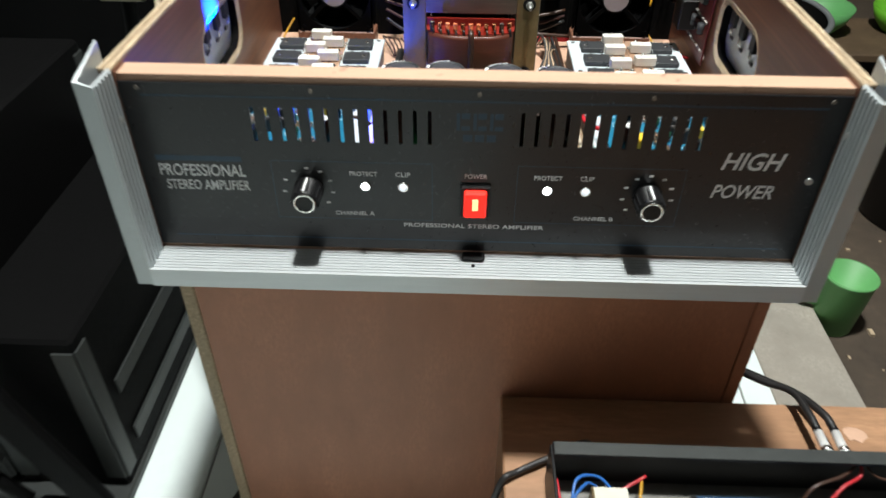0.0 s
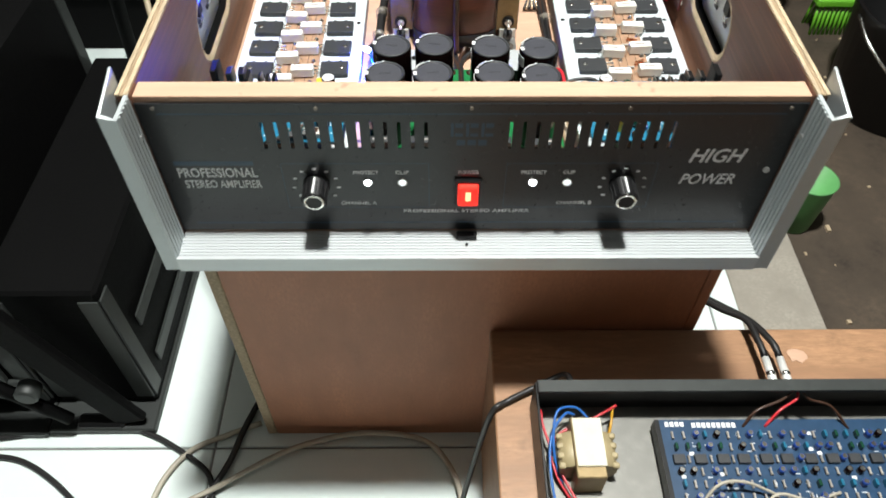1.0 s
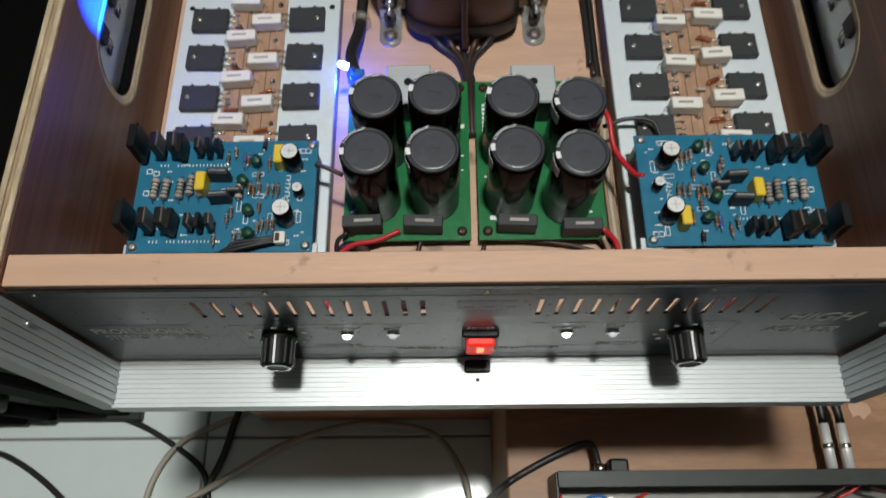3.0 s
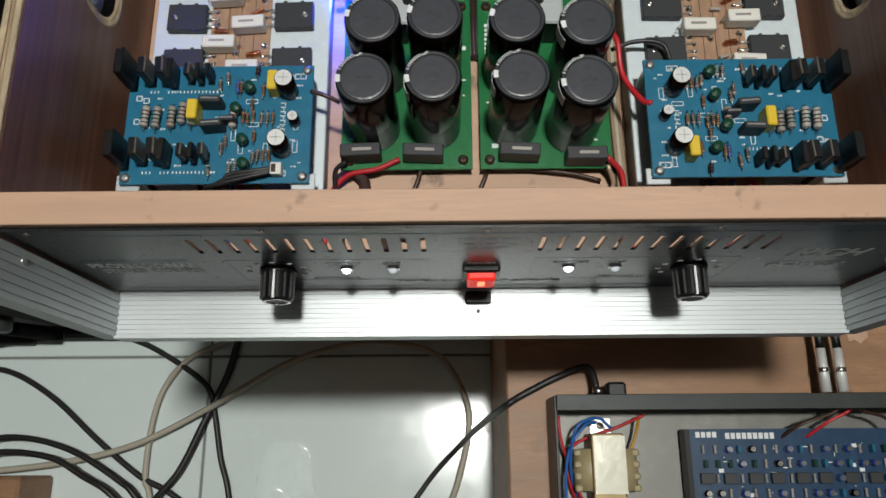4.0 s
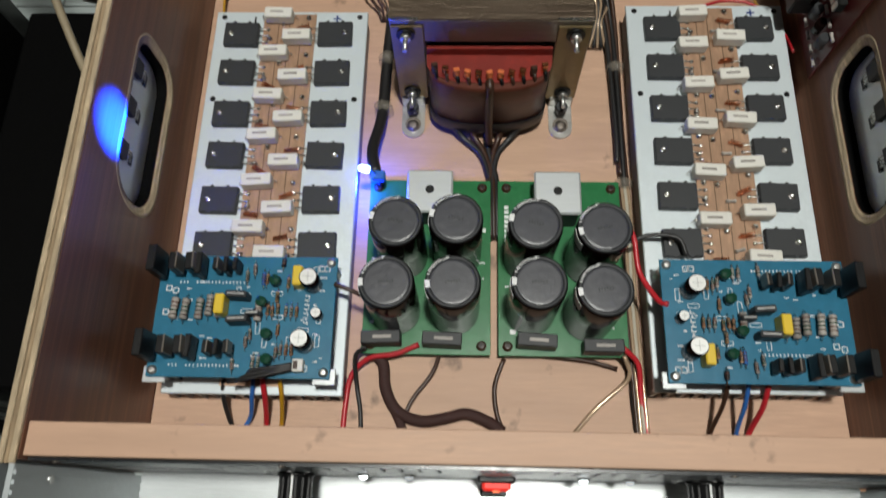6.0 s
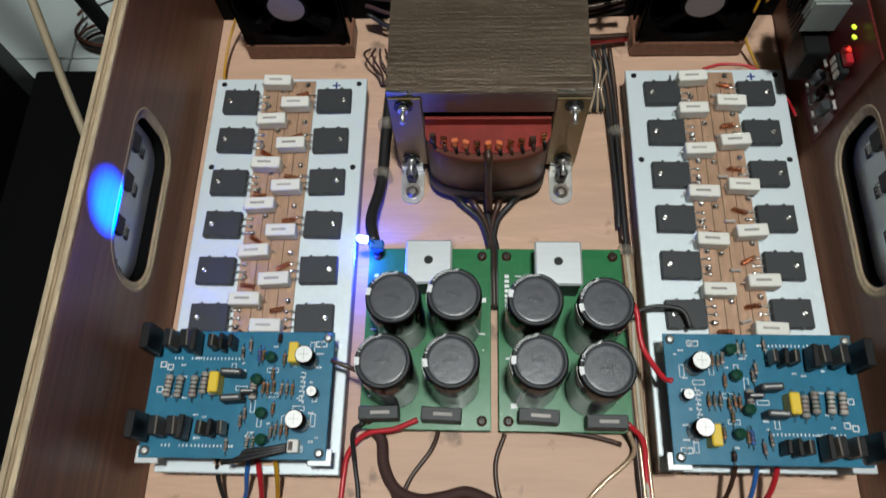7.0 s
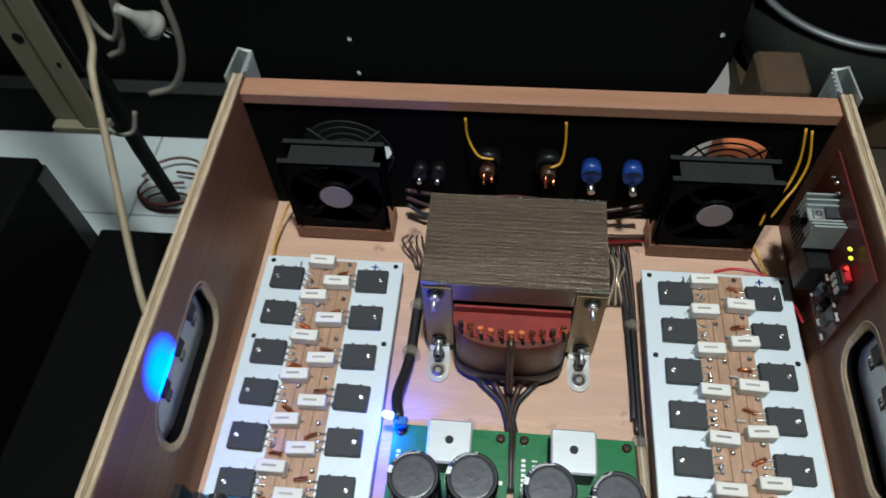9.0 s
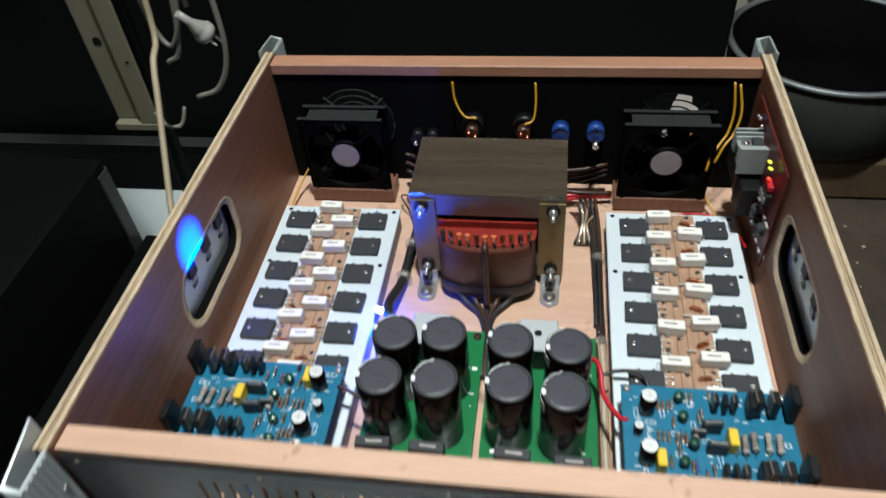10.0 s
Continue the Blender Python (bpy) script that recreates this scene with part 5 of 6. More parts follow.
for s in (-1, 1):
    part("winding", lathe(N(), [(0, -0.017), (0.013, -0.016), (0.0145, 0), (0.013, 0.016), (0, 0.017)], 20, Matrix.Translation((s * 0.012, 0, 0.016)) @ Matrix.Rotation(radians(90), 4, "X")), M_CREAM, st)
    for k in range(4):
        part("terminal", box(N(), s * 0.023, -0.014 + 0.009 * k, 0.024, 0.006, 0.0055, 0.006, 0.0012), M_CREAM, st)
part("paper_wrap", box(N(), 0.001, 0.004, 0.0335, 0.025, 0.044, 0.0012), M_FOIL, st, "yellowed glossy tape wrap")
lug = N()
box(lug, 0.001, 0.034, 0.001, 0.018, 0.014, 0.002, 0.0005)
part("mounting_lug", lug, M_ZINC, st, "zinc mounting lug")
part("lug_screw", lathe(N(), [(0, 0.0042), (0.0022, 0.0038), (0.0030, 0.002)], 12, Matrix.Translation((0.001, 0.035, 0))), M_STEEL, st)
mx = thing("mixer_board", (0.298, -0.120, 0.262), "navy circuit board crowded with small components", "circuit board")
part("board", box(N(), 0, 0, 0, 0.245, 0.078, 0.0016), M_NAVYPCB, mx)
part("edge_rail", box(N(), -0.1245, 0, -0.006, 0.004, 0.078, 0.014), M_BLACK, mx)
mr = random.Random(3)
for r in range(6):
    for k in range(24):
        x, y = -0.113 + 0.0096 * k + mr.uniform(-0.001, 0.001), 0.023 - 0.0112 * r
        c = mr.random()
        if r in (2,) and k % 2 == 0:
            q = part("chip", box(N(), 0, 0, 0.002, 0.0105, 0.0085, 0.0036, 0.0004), M_EPOXY, mx, "", (x, y, 0.0008))
        elif c < 0.30:
            q = part("capacitor", cyl(N(), 0, 0, 0, 0.0027, 0.0075, 12), M_BLUEPOST if c < 0.2 else M_BLACKGLOSS, mx, "", (x, y, 0.0008))
            part("can_top", cyl(N(), 0, 0, 0.0074, 0.0022, 0.0003, 12), M_TIN, q)
        elif c < 0.75:
            part("resistor", SMALLRES, M_RESBODY, mx, "", (x, y, 0.0008), 90)
        else:
            part("film_capacitor", box(N(), 0, 0, 0.003, 0.0026, 0.006, 0.006, 0.0005), M_BLUEPCB if c < 0.9 else M_GREENDROP, mx, "", (x, y, 0.0008))
pr = N()
for k in range(90):
    box(pr, mr.uniform(-0.118, 0.118), mr.uniform(-0.036, 0.030), 0.0009, mr.choice((0.0008, 0.004)), mr.choice((0.0007, 0.003)), 0.0002)
for k in range(9):
    box(pr, -0.092 + 0.0045 * k, 0.0335, 0.0009, 0.0034, 0.0048, 0.0002)
for k in range(4):
    box(pr, -0.116 + 0.0045 * k, 0.0345, 0.0009, 0.0034, 0.0044, 0.0002)
part("silkscreen", pr, M_WHITEINK, mx, "white printed marks")
for k in range(3):
    kb = part("control", cyl(N(), 0, 0, 0, 0.007, 0.012, 16, bev=0.001), M_BLACK, mx, "black potentiometer", (0.108, 0.028 - 0.018 * k, 0.0008))


# ---- cables ----
def cable(name, pts, r, material, label, category="cable", group=""):
    return tagged(part(name, tube(N(), pts, r, 8, 6), material), label, category, group)


GI = "amplifier wiring"
z = Z0
cable("thick_wire", [(-0.083, 0.200, 0.452), (-0.087, 0.222, 0.446), (-0.083, 0.255, 0.436), (-0.082, 0.30, 0.4335), (-0.080, 0.345, 0.4335)], 0.0042, M_WIREBLACK, "thick black sheathed wire glued along the base board", "wire", GI)
for k in range(4):
    o = 0.0021 * k
    cable("wire", [(0.0945 - o, 0.19 + 0.01 * k, 0.4315), (0.0935 - o * 0.8, 0.24, 0.430 + 0.003 * (k % 2)), (0.0935 - o, 0.29, 0.430 + 0.003 * (k % 2)), (0.0925 - o * 1.3, 0.335, 0.434), (0.089 - o * 2.2, 0.37, 0.442)], 0.0019, M_WIREBLACK if k % 2 else M_WIREBROWN, "black wire in a bundle along the heatsink", "wire", GI)
for k in range(5):
    o = -0.0008 + 0.0024 * (k % 3)
    s = (-1, -0.5, 0, 0.5, 1)[k]
    cable("wire", [(-0.0058 + s * 0.024, 0.2455, 0.438), (-0.0058 + s * 0.017, 0.2385, 0.432), (-0.004 + s * 0.006, 0.226, 0.431), (-0.003 + o, 0.205, 0.432), (-0.0025 + o, 0.185, 0.434), (-0.002 + o, 0.160, 0.431)], 0.0024, M_WIREBROWN if k % 2 else M_WIREBLACK, "dark transformer lead gathered to the middle", "wire", GI)
cable("wire", [(-0.0058, 0.247, 0.496), (-0.0052, 0.2405, 0.491), (-0.005, 0.2405, 0.455), (-0.004, 0.233, 0.434)], 0.0028, M_WIREBROWN, "dark lead sleeve down the coil face", "wire", GI)
for p, m, c in (
    ([(-0.050, 0.083, 0.440), (-0.065, 0.077, 0.438), (-0.083, 0.074, 0.436), (-0.094, 0.063, 0.432), (-0.097, 0.045, 0.4295), (-0.098, 0.020, 0.4295)], M_WIRERED, "red"),
    ([(-0.084, 0.080, 0.444), (-0.091, 0.074, 0.440), (-0.090, 0.056, 0.4305), (-0.087, 0.040, 0.4295), (-0.0855, 0.020, 0.4295)], M_WIREBLACK, "black"),
    ([(-0.036, 0.080, 0.434), (-0.041, 0.066, 0.430), (-0.055, 0.046, 0.4298), (-0.063, 0.022, 0.4295)], M_WIREBROWN, "dark brown"),
    ([(0.006, 0.076, 0.432), (0.0, 0.058, 0.430), (0.002, 0.038, 0.4298), (0.010, 0.022, 0.4295)], M_WIREBROWN, "dark brown"),
    ([(-0.050, 0.080, 0.434), (-0.030, 0.0785, 0.432), (-0.012, 0.080, 0.431)], M_WIREBLACK, "black"),
    ([(0.014, 0.080, 0.432), (0.040, 0.078, 0.432), (0.062, 0.0755, 0.431), (0.080, 0.071, 0.430)], M_WIREBROWN, "dark brown"),
    ([(0.083, 0.078, 0.440), (0.086, 0.064, 0.434), (0.065, 0.045, 0.4295), (0.046, 0.024, 0.4292)], M_WIRECLEAR, "clear copper"),
    ([(0.082, 0.082, 0.444), (0.092, 0.072, 0.438), (0.094, 0.050, 0.431), (0.098, 0.022, 0.4295)], M_WIRERED, "red"),
    ([(0.081, 0.079, 0.436), (0.088, 0.068, 0.432), (0.089, 0.046, 0.4298), (0.091, 0.022, 0.4295)], M_WIREBLACK, "black"),
    ([(0.080, 0.158, 0.470), (0.086, 0.147, 0.474), (0.089, 0.125, 0.470), (0.098, 0.106, 0.474), (0.103, 0.102, 0.4775)], M_WIRERED, "red"),
    ([(0.086, 0.149, 0.459), (0.101, 0.153, 0.462), (0.117, 0.150, 0.464), (0.122, 0.139, 0.462)], M_WIREBLACK, "black"),
    ([(-0.101, 0.112, 0.4775), (-0.092, 0.109, 0.477), (-0.084, 0.106, 0.474)], M_WIREBROWN, "brown"),
    ([(-0.170, 0.060, 0.458), (-0.172, 0.046, 0.447), (-0.170, 0.030, 0.4295), (-0.163, 0.020, 0.4295)], M_WIREBLACK, "black"),
    ([(-0.150, 0.060, 0.462), (-0.153, 0.046, 0.450), (-0.158, 0.034, 0.432), (-0.168, 0.020, 0.4295)], M_WIREBLUE, "blue"),
    ([(-0.145, 0.058, 0.462), (-0.1445, 0.045, 0.450), (-0.147, 0.032, 0.432), (-0.149, 0.020, 0.4295)], M_WIRERED, "red"),
    ([(-0.134, 0.058, 0.462), (-0.134, 0.045, 0.450), (-0.137, 0.032, 0.432), (-0.140, 0.020, 0.4295)], M_WIREYELLOW, "yellow"),
    ([(0.141, 0.060, 0.460), (0.139, 0.046, 0.450), (0.136, 0.032, 0.432), (0.132, 0.020, 0.4295)], M_WIREBROWN, "dark brown"),
    ([(0.152, 0.058, 0.462), (0.152, 0.045, 0.450), (0.152, 0.032, 0.432), (0.1515, 0.020, 0.4295)], M_WIREBLUE, "blue"),
    ([(0.164, 0.058, 0.462), (0.163, 0.045, 0.450), (0.160, 0.032, 0.432), (0.155, 0.020, 0.4295)], M_WIRERED, "red")):
    cable("wire", p, 0.0015 if m is not M_WIRERED else 0.0018, m, c + " insulated wire between boards inside the case", "wire", GI)
cable("braided_sleeve", [(-0.078, 0.0765, 0.4335), (-0.073, 0.070, 0.4325), (-0.071, 0.055, 0.4318), (-0.063, 0.041, 0.4318), (-0.048, 0.035, 0.4318), (-0.032, 0.037, 0.4322), (-0.018, 0.040, 0.4320), (-0.004, 0.035, 0.4318), (0.005, 0.029, 0.4318)], 0.0038, M_SLEEVE, "dark maroon braided sleeve across the base board", "sleeve", GI)
cable("braided_sleeve", [(-0.066, 0.044, 0.4312), (-0.061, 0.034, 0.4308), (-0.057, 0.024, 0.4308)], 0.0030, M_SLEEVE, "short maroon sleeve branching on the base board", "sleeve", GI)
for x, y in ((-0.012, 0.026), (-0.006, 0.0245), (0.001, 0.0255)):
    solo("wire_lug", lathe(N(), [(0, 0.4275), (0.0022, 0.4275), (0.0022, 0.4325), (0.0012, 0.4335), (0, 0.4335)], 10, Matrix.Translation((x, y, 0))), M_TIN, "bright crimped wire lug on the base board", "lug", "wire lugs")
bt = N()
span(bt, 0.083, 0.113, 0.0185, 0.0255, 0.427, 0.4315, 0.0012)
solo("blue_tape", bt, M_WIREBLUE, "blue tape round wires at the front batten", "tape")
for x, y, z, r in ((-0.0825, 0.262, 0.4360, 0.0050), (-0.0815, 0.305, 0.4360, 0.0050), (0.0915, 0.300, 0.432, 0.0048), (0.0920, 0.203, 0.432, 0.0048)):
    gl = N()
    lathe(gl, [(r * 1.5, 0.4272 - z), (r * 1.35, 0.002), (r * 0.8, 0.0042), (0, 0.0052)], 14, Matrix.Translation((x, y, z)) @ Matrix.Diagonal((1, 0.75, 1, 1)))
    for v in gl.verts:
        v.co += 0.0011 * noise.noise_vector(v.co * 260)
    solo("glue_blob", gl, M_GLUE, "clear hot glue blob holding a wire down", "glue", "glue blobs")
for k in range(4):
    o = 0.0022 * k
    cable("wire", [(0.0975 - o, 0.020, 0.4295), (0.0955 - o, 0.07, 0.432), (0.0945 - o, 0.12, 0.4318), (0.0952 - o, 0.17, 0.433), (0.0942 - o, 0.20, 0.433)], 0.0014, (M_WIRECLEAR, M_WIREGREY, M_WIRECLEAR, M_WIREBROWN)[k], "clear twisted wire along the heatsink", "wire", GI)
for p in ([(-0.049, 0.407, 0.548), (-0.047, 0.404, 0.530), (-0.038, 0.396, 0.518), (-0.026, 0.394, 0.517)], [(0.028, 0.407, 0.548), (0.029, 0.402, 0.530), (0.027, 0.396, 0.515), (0.019, 0.392, 0.512)],
          [(0.203, 0.408, 0.550), (0.206, 0.400, 0.525), (0.203, 0.392, 0.508), (0.196, 0.384, 0.500), (0.189, 0.376, 0.492), (0.186, 0.370, 0.480)], [(0.208, 0.408, 0.548), (0.212, 0.398, 0.525), (0.207, 0.388, 0.509), (0.199, 0.379, 0.502), (0.192, 0.372, 0.488)],
          [(-0.205, 0.395, 0.45), (-0.212, 0.375, 0.440), (-0.214, 0.352, 0.434), (-0.209, 0.340, 0.438)], [(0.188, 0.385, 0.45), (0.196, 0.370, 0.440), (0.205, 0.352, 0.432)]):
    cable("wire", p, 0.0011, M_WIREYELLOW, "yellow insulated wire at the rear board", "wire", GI)
for k in range(3):
    cable("wire", [(0.058, 0.372 + 0.004 * k, 0.437 + 0.003 * k), (0.075, 0.378, 0.437 + 0.003 * k), (0.105, 0.382, 0.436 + 0.002 * k)], 0.0022, (M_WIRERED, M_WIRERED, M_WIREBROWN)[k], "red wire behind the transformer", "wire", GI)
    cable("wire", [(-0.100, 0.395, 0.452 + 0.010 * k), (-0.075, 0.390 + 0.004 * k, 0.440 + 0.012 * k), (-0.04, 0.398, 0.450 + 0.006 * k), (0.02, 0.392, 0.446 + 0.009 * k), (0.065, 0.400 - 0.003 * k, 0.438 + 0.010 * k), (0.10, 0.397, 0.452 + 0.006 * k)], 0.0018, (M_WIREBLACK, M_SLEEVE, M_WIREBROWN)[k], "dark wire running along the rear board", "wire", GI)
for k in range(5):
    x = -0.098 + 0.004 * k
    cable("wire", [(x, 0.372, 0.438), (x - 0.003 + 0.002 * k, 0.362, 0.444 - 0.002 * k), (x + 0.006, 0.352, 0.434), (x + 0.010 - 0.003 * k, 0.343, 0.4300)], 0.0009, (M_WIREBROWN, M_SLEEVE)[k % 2], "thin dark wire end beside the fan", "wire", GI)
for k in range(6):
    x = 0.066 + 0.003 * k
    cable("wire", [(x, 0.365, 0.436), (x + 0.006, 0.352, 0.452 - 0.003 * k), (x + 0.010 - 0.002 * k, 0.335, 0.440), (x + 0.004, 0.318, 0.4305)], 0.0012, (M_WIREBLACK, M_WIRECLEAR)[k % 2], "thin loose wire beside the transformer", "wire", GI)
cable("wire", [(0.160, 0.352, 0.437), (0.175, 0.352, 0.443), (0.196, 0.345, 0.446), (0.214, 0.320, 0.446), (0.216, 0.300, 0.452)], 0.0012, M_WIRERED, "thin dark red wire to the protection board", "wire", GI)
# mixer wiring
for p, m, c in (
    ([(0.085, -0.135, 0.246), (0.078, -0.110, 0.262), (0.082, -0.080, 0.275), (0.100, -0.072, 0.270), (0.112, -0.080, 0.264)], M_WIREBLUE, "blue"),
    ([(0.083, -0.180, 0.246), (0.074, -0.140, 0.258), (0.076, -0.100, 0.266), (0.090, -0.078, 0.268), (0.100, -0.075, 0.262)], M_WIREBLUE, "blue"),
    ([(0.092, -0.150, 0.246), (0.079, -0.125, 0.252), (0.080, -0.095, 0.255), (0.120, -0.078, 0.264), (0.138, -0.070, 0.270)], M_WIRERED, "red"),
    ([(0.100, -0.160, 0.250), (0.085, -0.130, 0.254), (0.072, -0.090, 0.260), (0.070, -0.070, 0.262)], M_WIRERED, "red"),
    ([(0.135, -0.070, 0.268), (0.132, -0.085, 0.262), (0.126, -0.100, 0.262)], M_WIREYELLOW, "yellow"),
    ([(0.185, -0.175, 0.248), (0.205, -0.150, 0.276), (0.230, -0.145, 0.278), (0.262, -0.152, 0.266)], M_WIREGREY, "pale grey"),
    ([(0.230, -0.185, 0.248), (0.255, -0.155, 0.272), (0.285, -0.158, 0.270), (0.315, -0.150, 0.266)], M_WIREGREY, "pale grey"),
    ([(0.250, -0.088, 0.262), (0.262, -0.078, 0.274), (0.285, -0.070, 0.278), (0.300, -0.060, 0.280)], M_WIREBROWN, "brown"),
    ([(0.270, -0.088, 0.262), (0.285, -0.076, 0.272), (0.300, -0.068, 0.276), (0.302, -0.060, 0.282)], M_WIRERED, "red"),
    ([(0.345, -0.090, 0.262), (0.330, -0.074, 0.274), (0.312, -0.068, 0.276), (0.304, -0.060, 0.282)], M_WIREBROWN, "brown")):
    cable("wire", p, 0.0013, m, c + " wire inside the mixer case", "wire", "mixer wiring")
jk = thing("audio_plug", (0.300, -0.048, 0.262), "silver audio plug with black cable at mixer case", "plug")
for dx in (-0.008, 0.006):
    part("shell", cyl(N(), dx, -0.004, 0.0, 0.0042, 0.036, 16, "y", r2=0.0037), M_CANTOP, jk, "bright metal shell")
    part("collar", cyl(N(), dx, 0.012, 0.0, 0.0048, 0.004, 16, "y", bev=0.0006), M_TIN, jk, "bright collar")
    part("strain_relief", cyl(N(), dx, 0.032, 0.0, 0.0036, 0.014, 12, "y", r2=0.0030), M_BLACK, jk, "black rubber sleeve")
cable("audio_cable", [(0.292, -0.010, 0.262), (0.291, 0.004, 0.262), (0.288, 0.032, 0.257), (0.270, 0.055, 0.245), (0.246, 0.090, 0.235), (0.246, 0.14, 0.225)], 0.0034, M_WIREBLACK, "black audio cable over the edge of the box")
cable("audio_cable", [(0.306, -0.010, 0.262), (0.303, 0.004, 0.262), (0.294, 0.034, 0.252), (0.275, 0.062, 0.240), (0.248, 0.097, 0.230), (0.246, 0.15, 0.220)], 0.0034, M_WIREBLACK, "black audio cable over the edge of the box")
cable("power_cable", [(0.103, -0.048, 0.262), (0.098, -0.030, 0.256), (0.075, -0.036, 0.247), (0.042, -0.052, 0.2445), (0.026, -0.062, 0.236), (0.012, -0.072, 0.14), (-0.005, -0.088, 0.03), (-0.040, -0.125, 0.006), (-0.08, -0.18, 0.006)], 0.0030, M_WIREBLACK, "black power cable from the mixer down to the floor")
jk = thing("power_inlet", (0.118, -0.05, 0.262), "black power inlet on mixer rear wall", "socket")
part("body", box(N(), 0, 0, 0, 0.016, 0.014, 0.014, 0.002), M_BLACK, jk)
part("ring", cyl(N(), -0.014, -0.003, 0, 0.005, 0.006, 14, "y"), M_TIN, jk)
# floor cables
FC = "cables on the floor"
for p, zz, r, m, c in (
    ([(-0.66, 0.016), (-0.56, 0.030), (-0.48, 0.042), (-0.432, 0.043), (-0.384, 0.030), (-0.334, 0.002), (-0.304, -0.022), (-0.294, -0.050), (-0.283, -0.102), (-0.272, -0.137), (-0.26, -0.20)], 0.005, 0.0034, M_WIREBLACK, "black"),
    ([(-0.258, 0.075), (-0.270, 0.033), (-0.280, -0.008), (-0.300, -0.054), (-0.325, -0.112), (-0.346, -0.140), (-0.39, -0.19)], 0.010, 0.0042, M_WIREBLACK, "thick black"),
    ([(-0.250, 0.046), (-0.290, 0.030), (-0.331, 0.010), (-0.356, -0.024), (-0.366, -0.066), (-0.368, -0.122), (-0.361, -0.142), (-0.35, -0.20)], 0.005, 0.0036, M_WIREGREY, "grey beige"),
    ([(-0.62, -0.122), (-0.561, -0.117), (-0.465, -0.107), (-0.380, -0.087), (-0.297, -0.046), (-0.217, 0.001), (-0.155, 0.022), (-0.105, 0.028), (-0.048, 0.020), (-0.017, -0.004), (0.004, -0.056), (-0.008, -0.124), (-0.03, -0.18)], 0.014, 0.0036, M_WIREGREY, "grey beige"),
    ([(-0.64, 0.006), (-0.590, 0.004), (-0.539, -0.003), (-0.484, -0.034), (-0.428, -0.081), (-0.374, -0.122), (-0.338, -0.140), (-0.28, -0.18)], 0.005, 0.0034, M_WIREBLACK, "black"),
    ([(-0.62, -0.095), (-0.569, -0.086), (-0.527, -0.078), (-0.484, -0.082), (-0.438, -0.098), (-0.390, -0.127), (-0.372, -0.142), (-0.33, -0.20)], 0.020, 0.0034, M_WIREBLACK, "black"),
    ([(-0.62, -0.112), (-0.565, -0.102), (-0.519, -0.094), (-0.467, -0.101), (-0.429, -0.121), (-0.395, -0.141), (-0.36, -0.19)], 0.027, 0.0034, M_WIREBLACK, "black")):
    cable("floor_cable", [(x, y, zz if 0 < k < len(p) - 1 else 0.006) for k, (x, y) in enumerate(p)], r, m, c + " cable lying loose across white tiles", "cable", FC)

# clear plastic bag on the floor
bag = N()
g = 18
vs = []
for j in range(g + 1):
    row = []
    for i in range(g + 1):
        u, v = i / g, j / g
        half = 0.034 * (0.35 + 0.65 * math.sin(math.pi * min(1.0, 0.15 + 0.85 * v) * 0.9)) * (1 + 0.12 * noise.noise((v * 6, 3, u)))
        z = 0.003 + 0.020 * math.sin(math.pi * u) * math.sin(math.pi * v) * (0.6 + 0.6 * noise.noise((u * 4, v * 5, 0))) + 0.010 * abs(noise.noise((u * 7, v * 7, 5)))
        row.append(bag.verts.new((-0.207 + (u - 0.5) * 2 * half, -0.085 - 0.115 * v, max(0.0022, z))))
    vs.append(row)
for j in range(g):
    for i in range(g):
        bag.faces.new((vs[j][i], vs[j][i + 1], vs[j + 1][i + 1], vs[j + 1][i])).smooth = True
bmesh.ops.solidify(bag, geom=bag.faces[:], thickness=0.0004)
solo("plastic_bag", bag, M_BAG, "crumpled clear plastic bag on white tiles", "bag").visible_shadow = False
ob = thing("brown_box", (-0.555, -0.19, 0), "small brown cardboard box under loose cables", "box")
part("carton", box(N(), 0, 0, 0.035, 0.16, 0.14, 0.07, 0.003), M_CRATE, ob)

sd = thing("screwdriver", (-0.112, -0.158, 0.0), "screwdriver with a yellow handle lying on white tiles", "screwdriver")
part("handle", lathe(N(), [(0, 0), (0.007, 0.001), (0.0105, 0.006), (0.0110, 0.030), (0.0085, 0.060), (0.0105, 0.085), (0.006, 0.095), (0, 0.095)], 18, Matrix.Translation((0, 0, 0.0112)) @ Matrix.Rotation(radians(90), 4, "X")), M_YELLOW, sd, "yellow plastic handle")
part("blade", cyl(N(), 0, -0.094, 0.0112, 0.003, -0.11, 10, "y"), M_ZINC, sd, "steel blade")
chip = N()
cr = random.Random(8)
ring = [(0.306 + 0.014 * math.cos(a) * cr.uniform(0.6, 1.1), 0.000 + 0.009 * math.sin(a) * cr.uniform(0.6, 1.1)) for a in [2 * math.pi * k / 14 for k in range(14)]]
lo_r, hi_r = [chip.verts.new((x, y, 0.2402)) for x, y in ring], [chip.verts.new((x, y, 0.2408)) for x, y in ring]
chip.faces.new(lo_r[::-1])
chip.faces.new(hi_r)
for k in range(14):
    chip.faces.new((lo_r[k], lo_r[(k + 1) % 14], hi_r[(k + 1) % 14], hi_r[k]))
part("bare_patch", chip, M_PLYFACE, crate, "bare pale patch on the board")

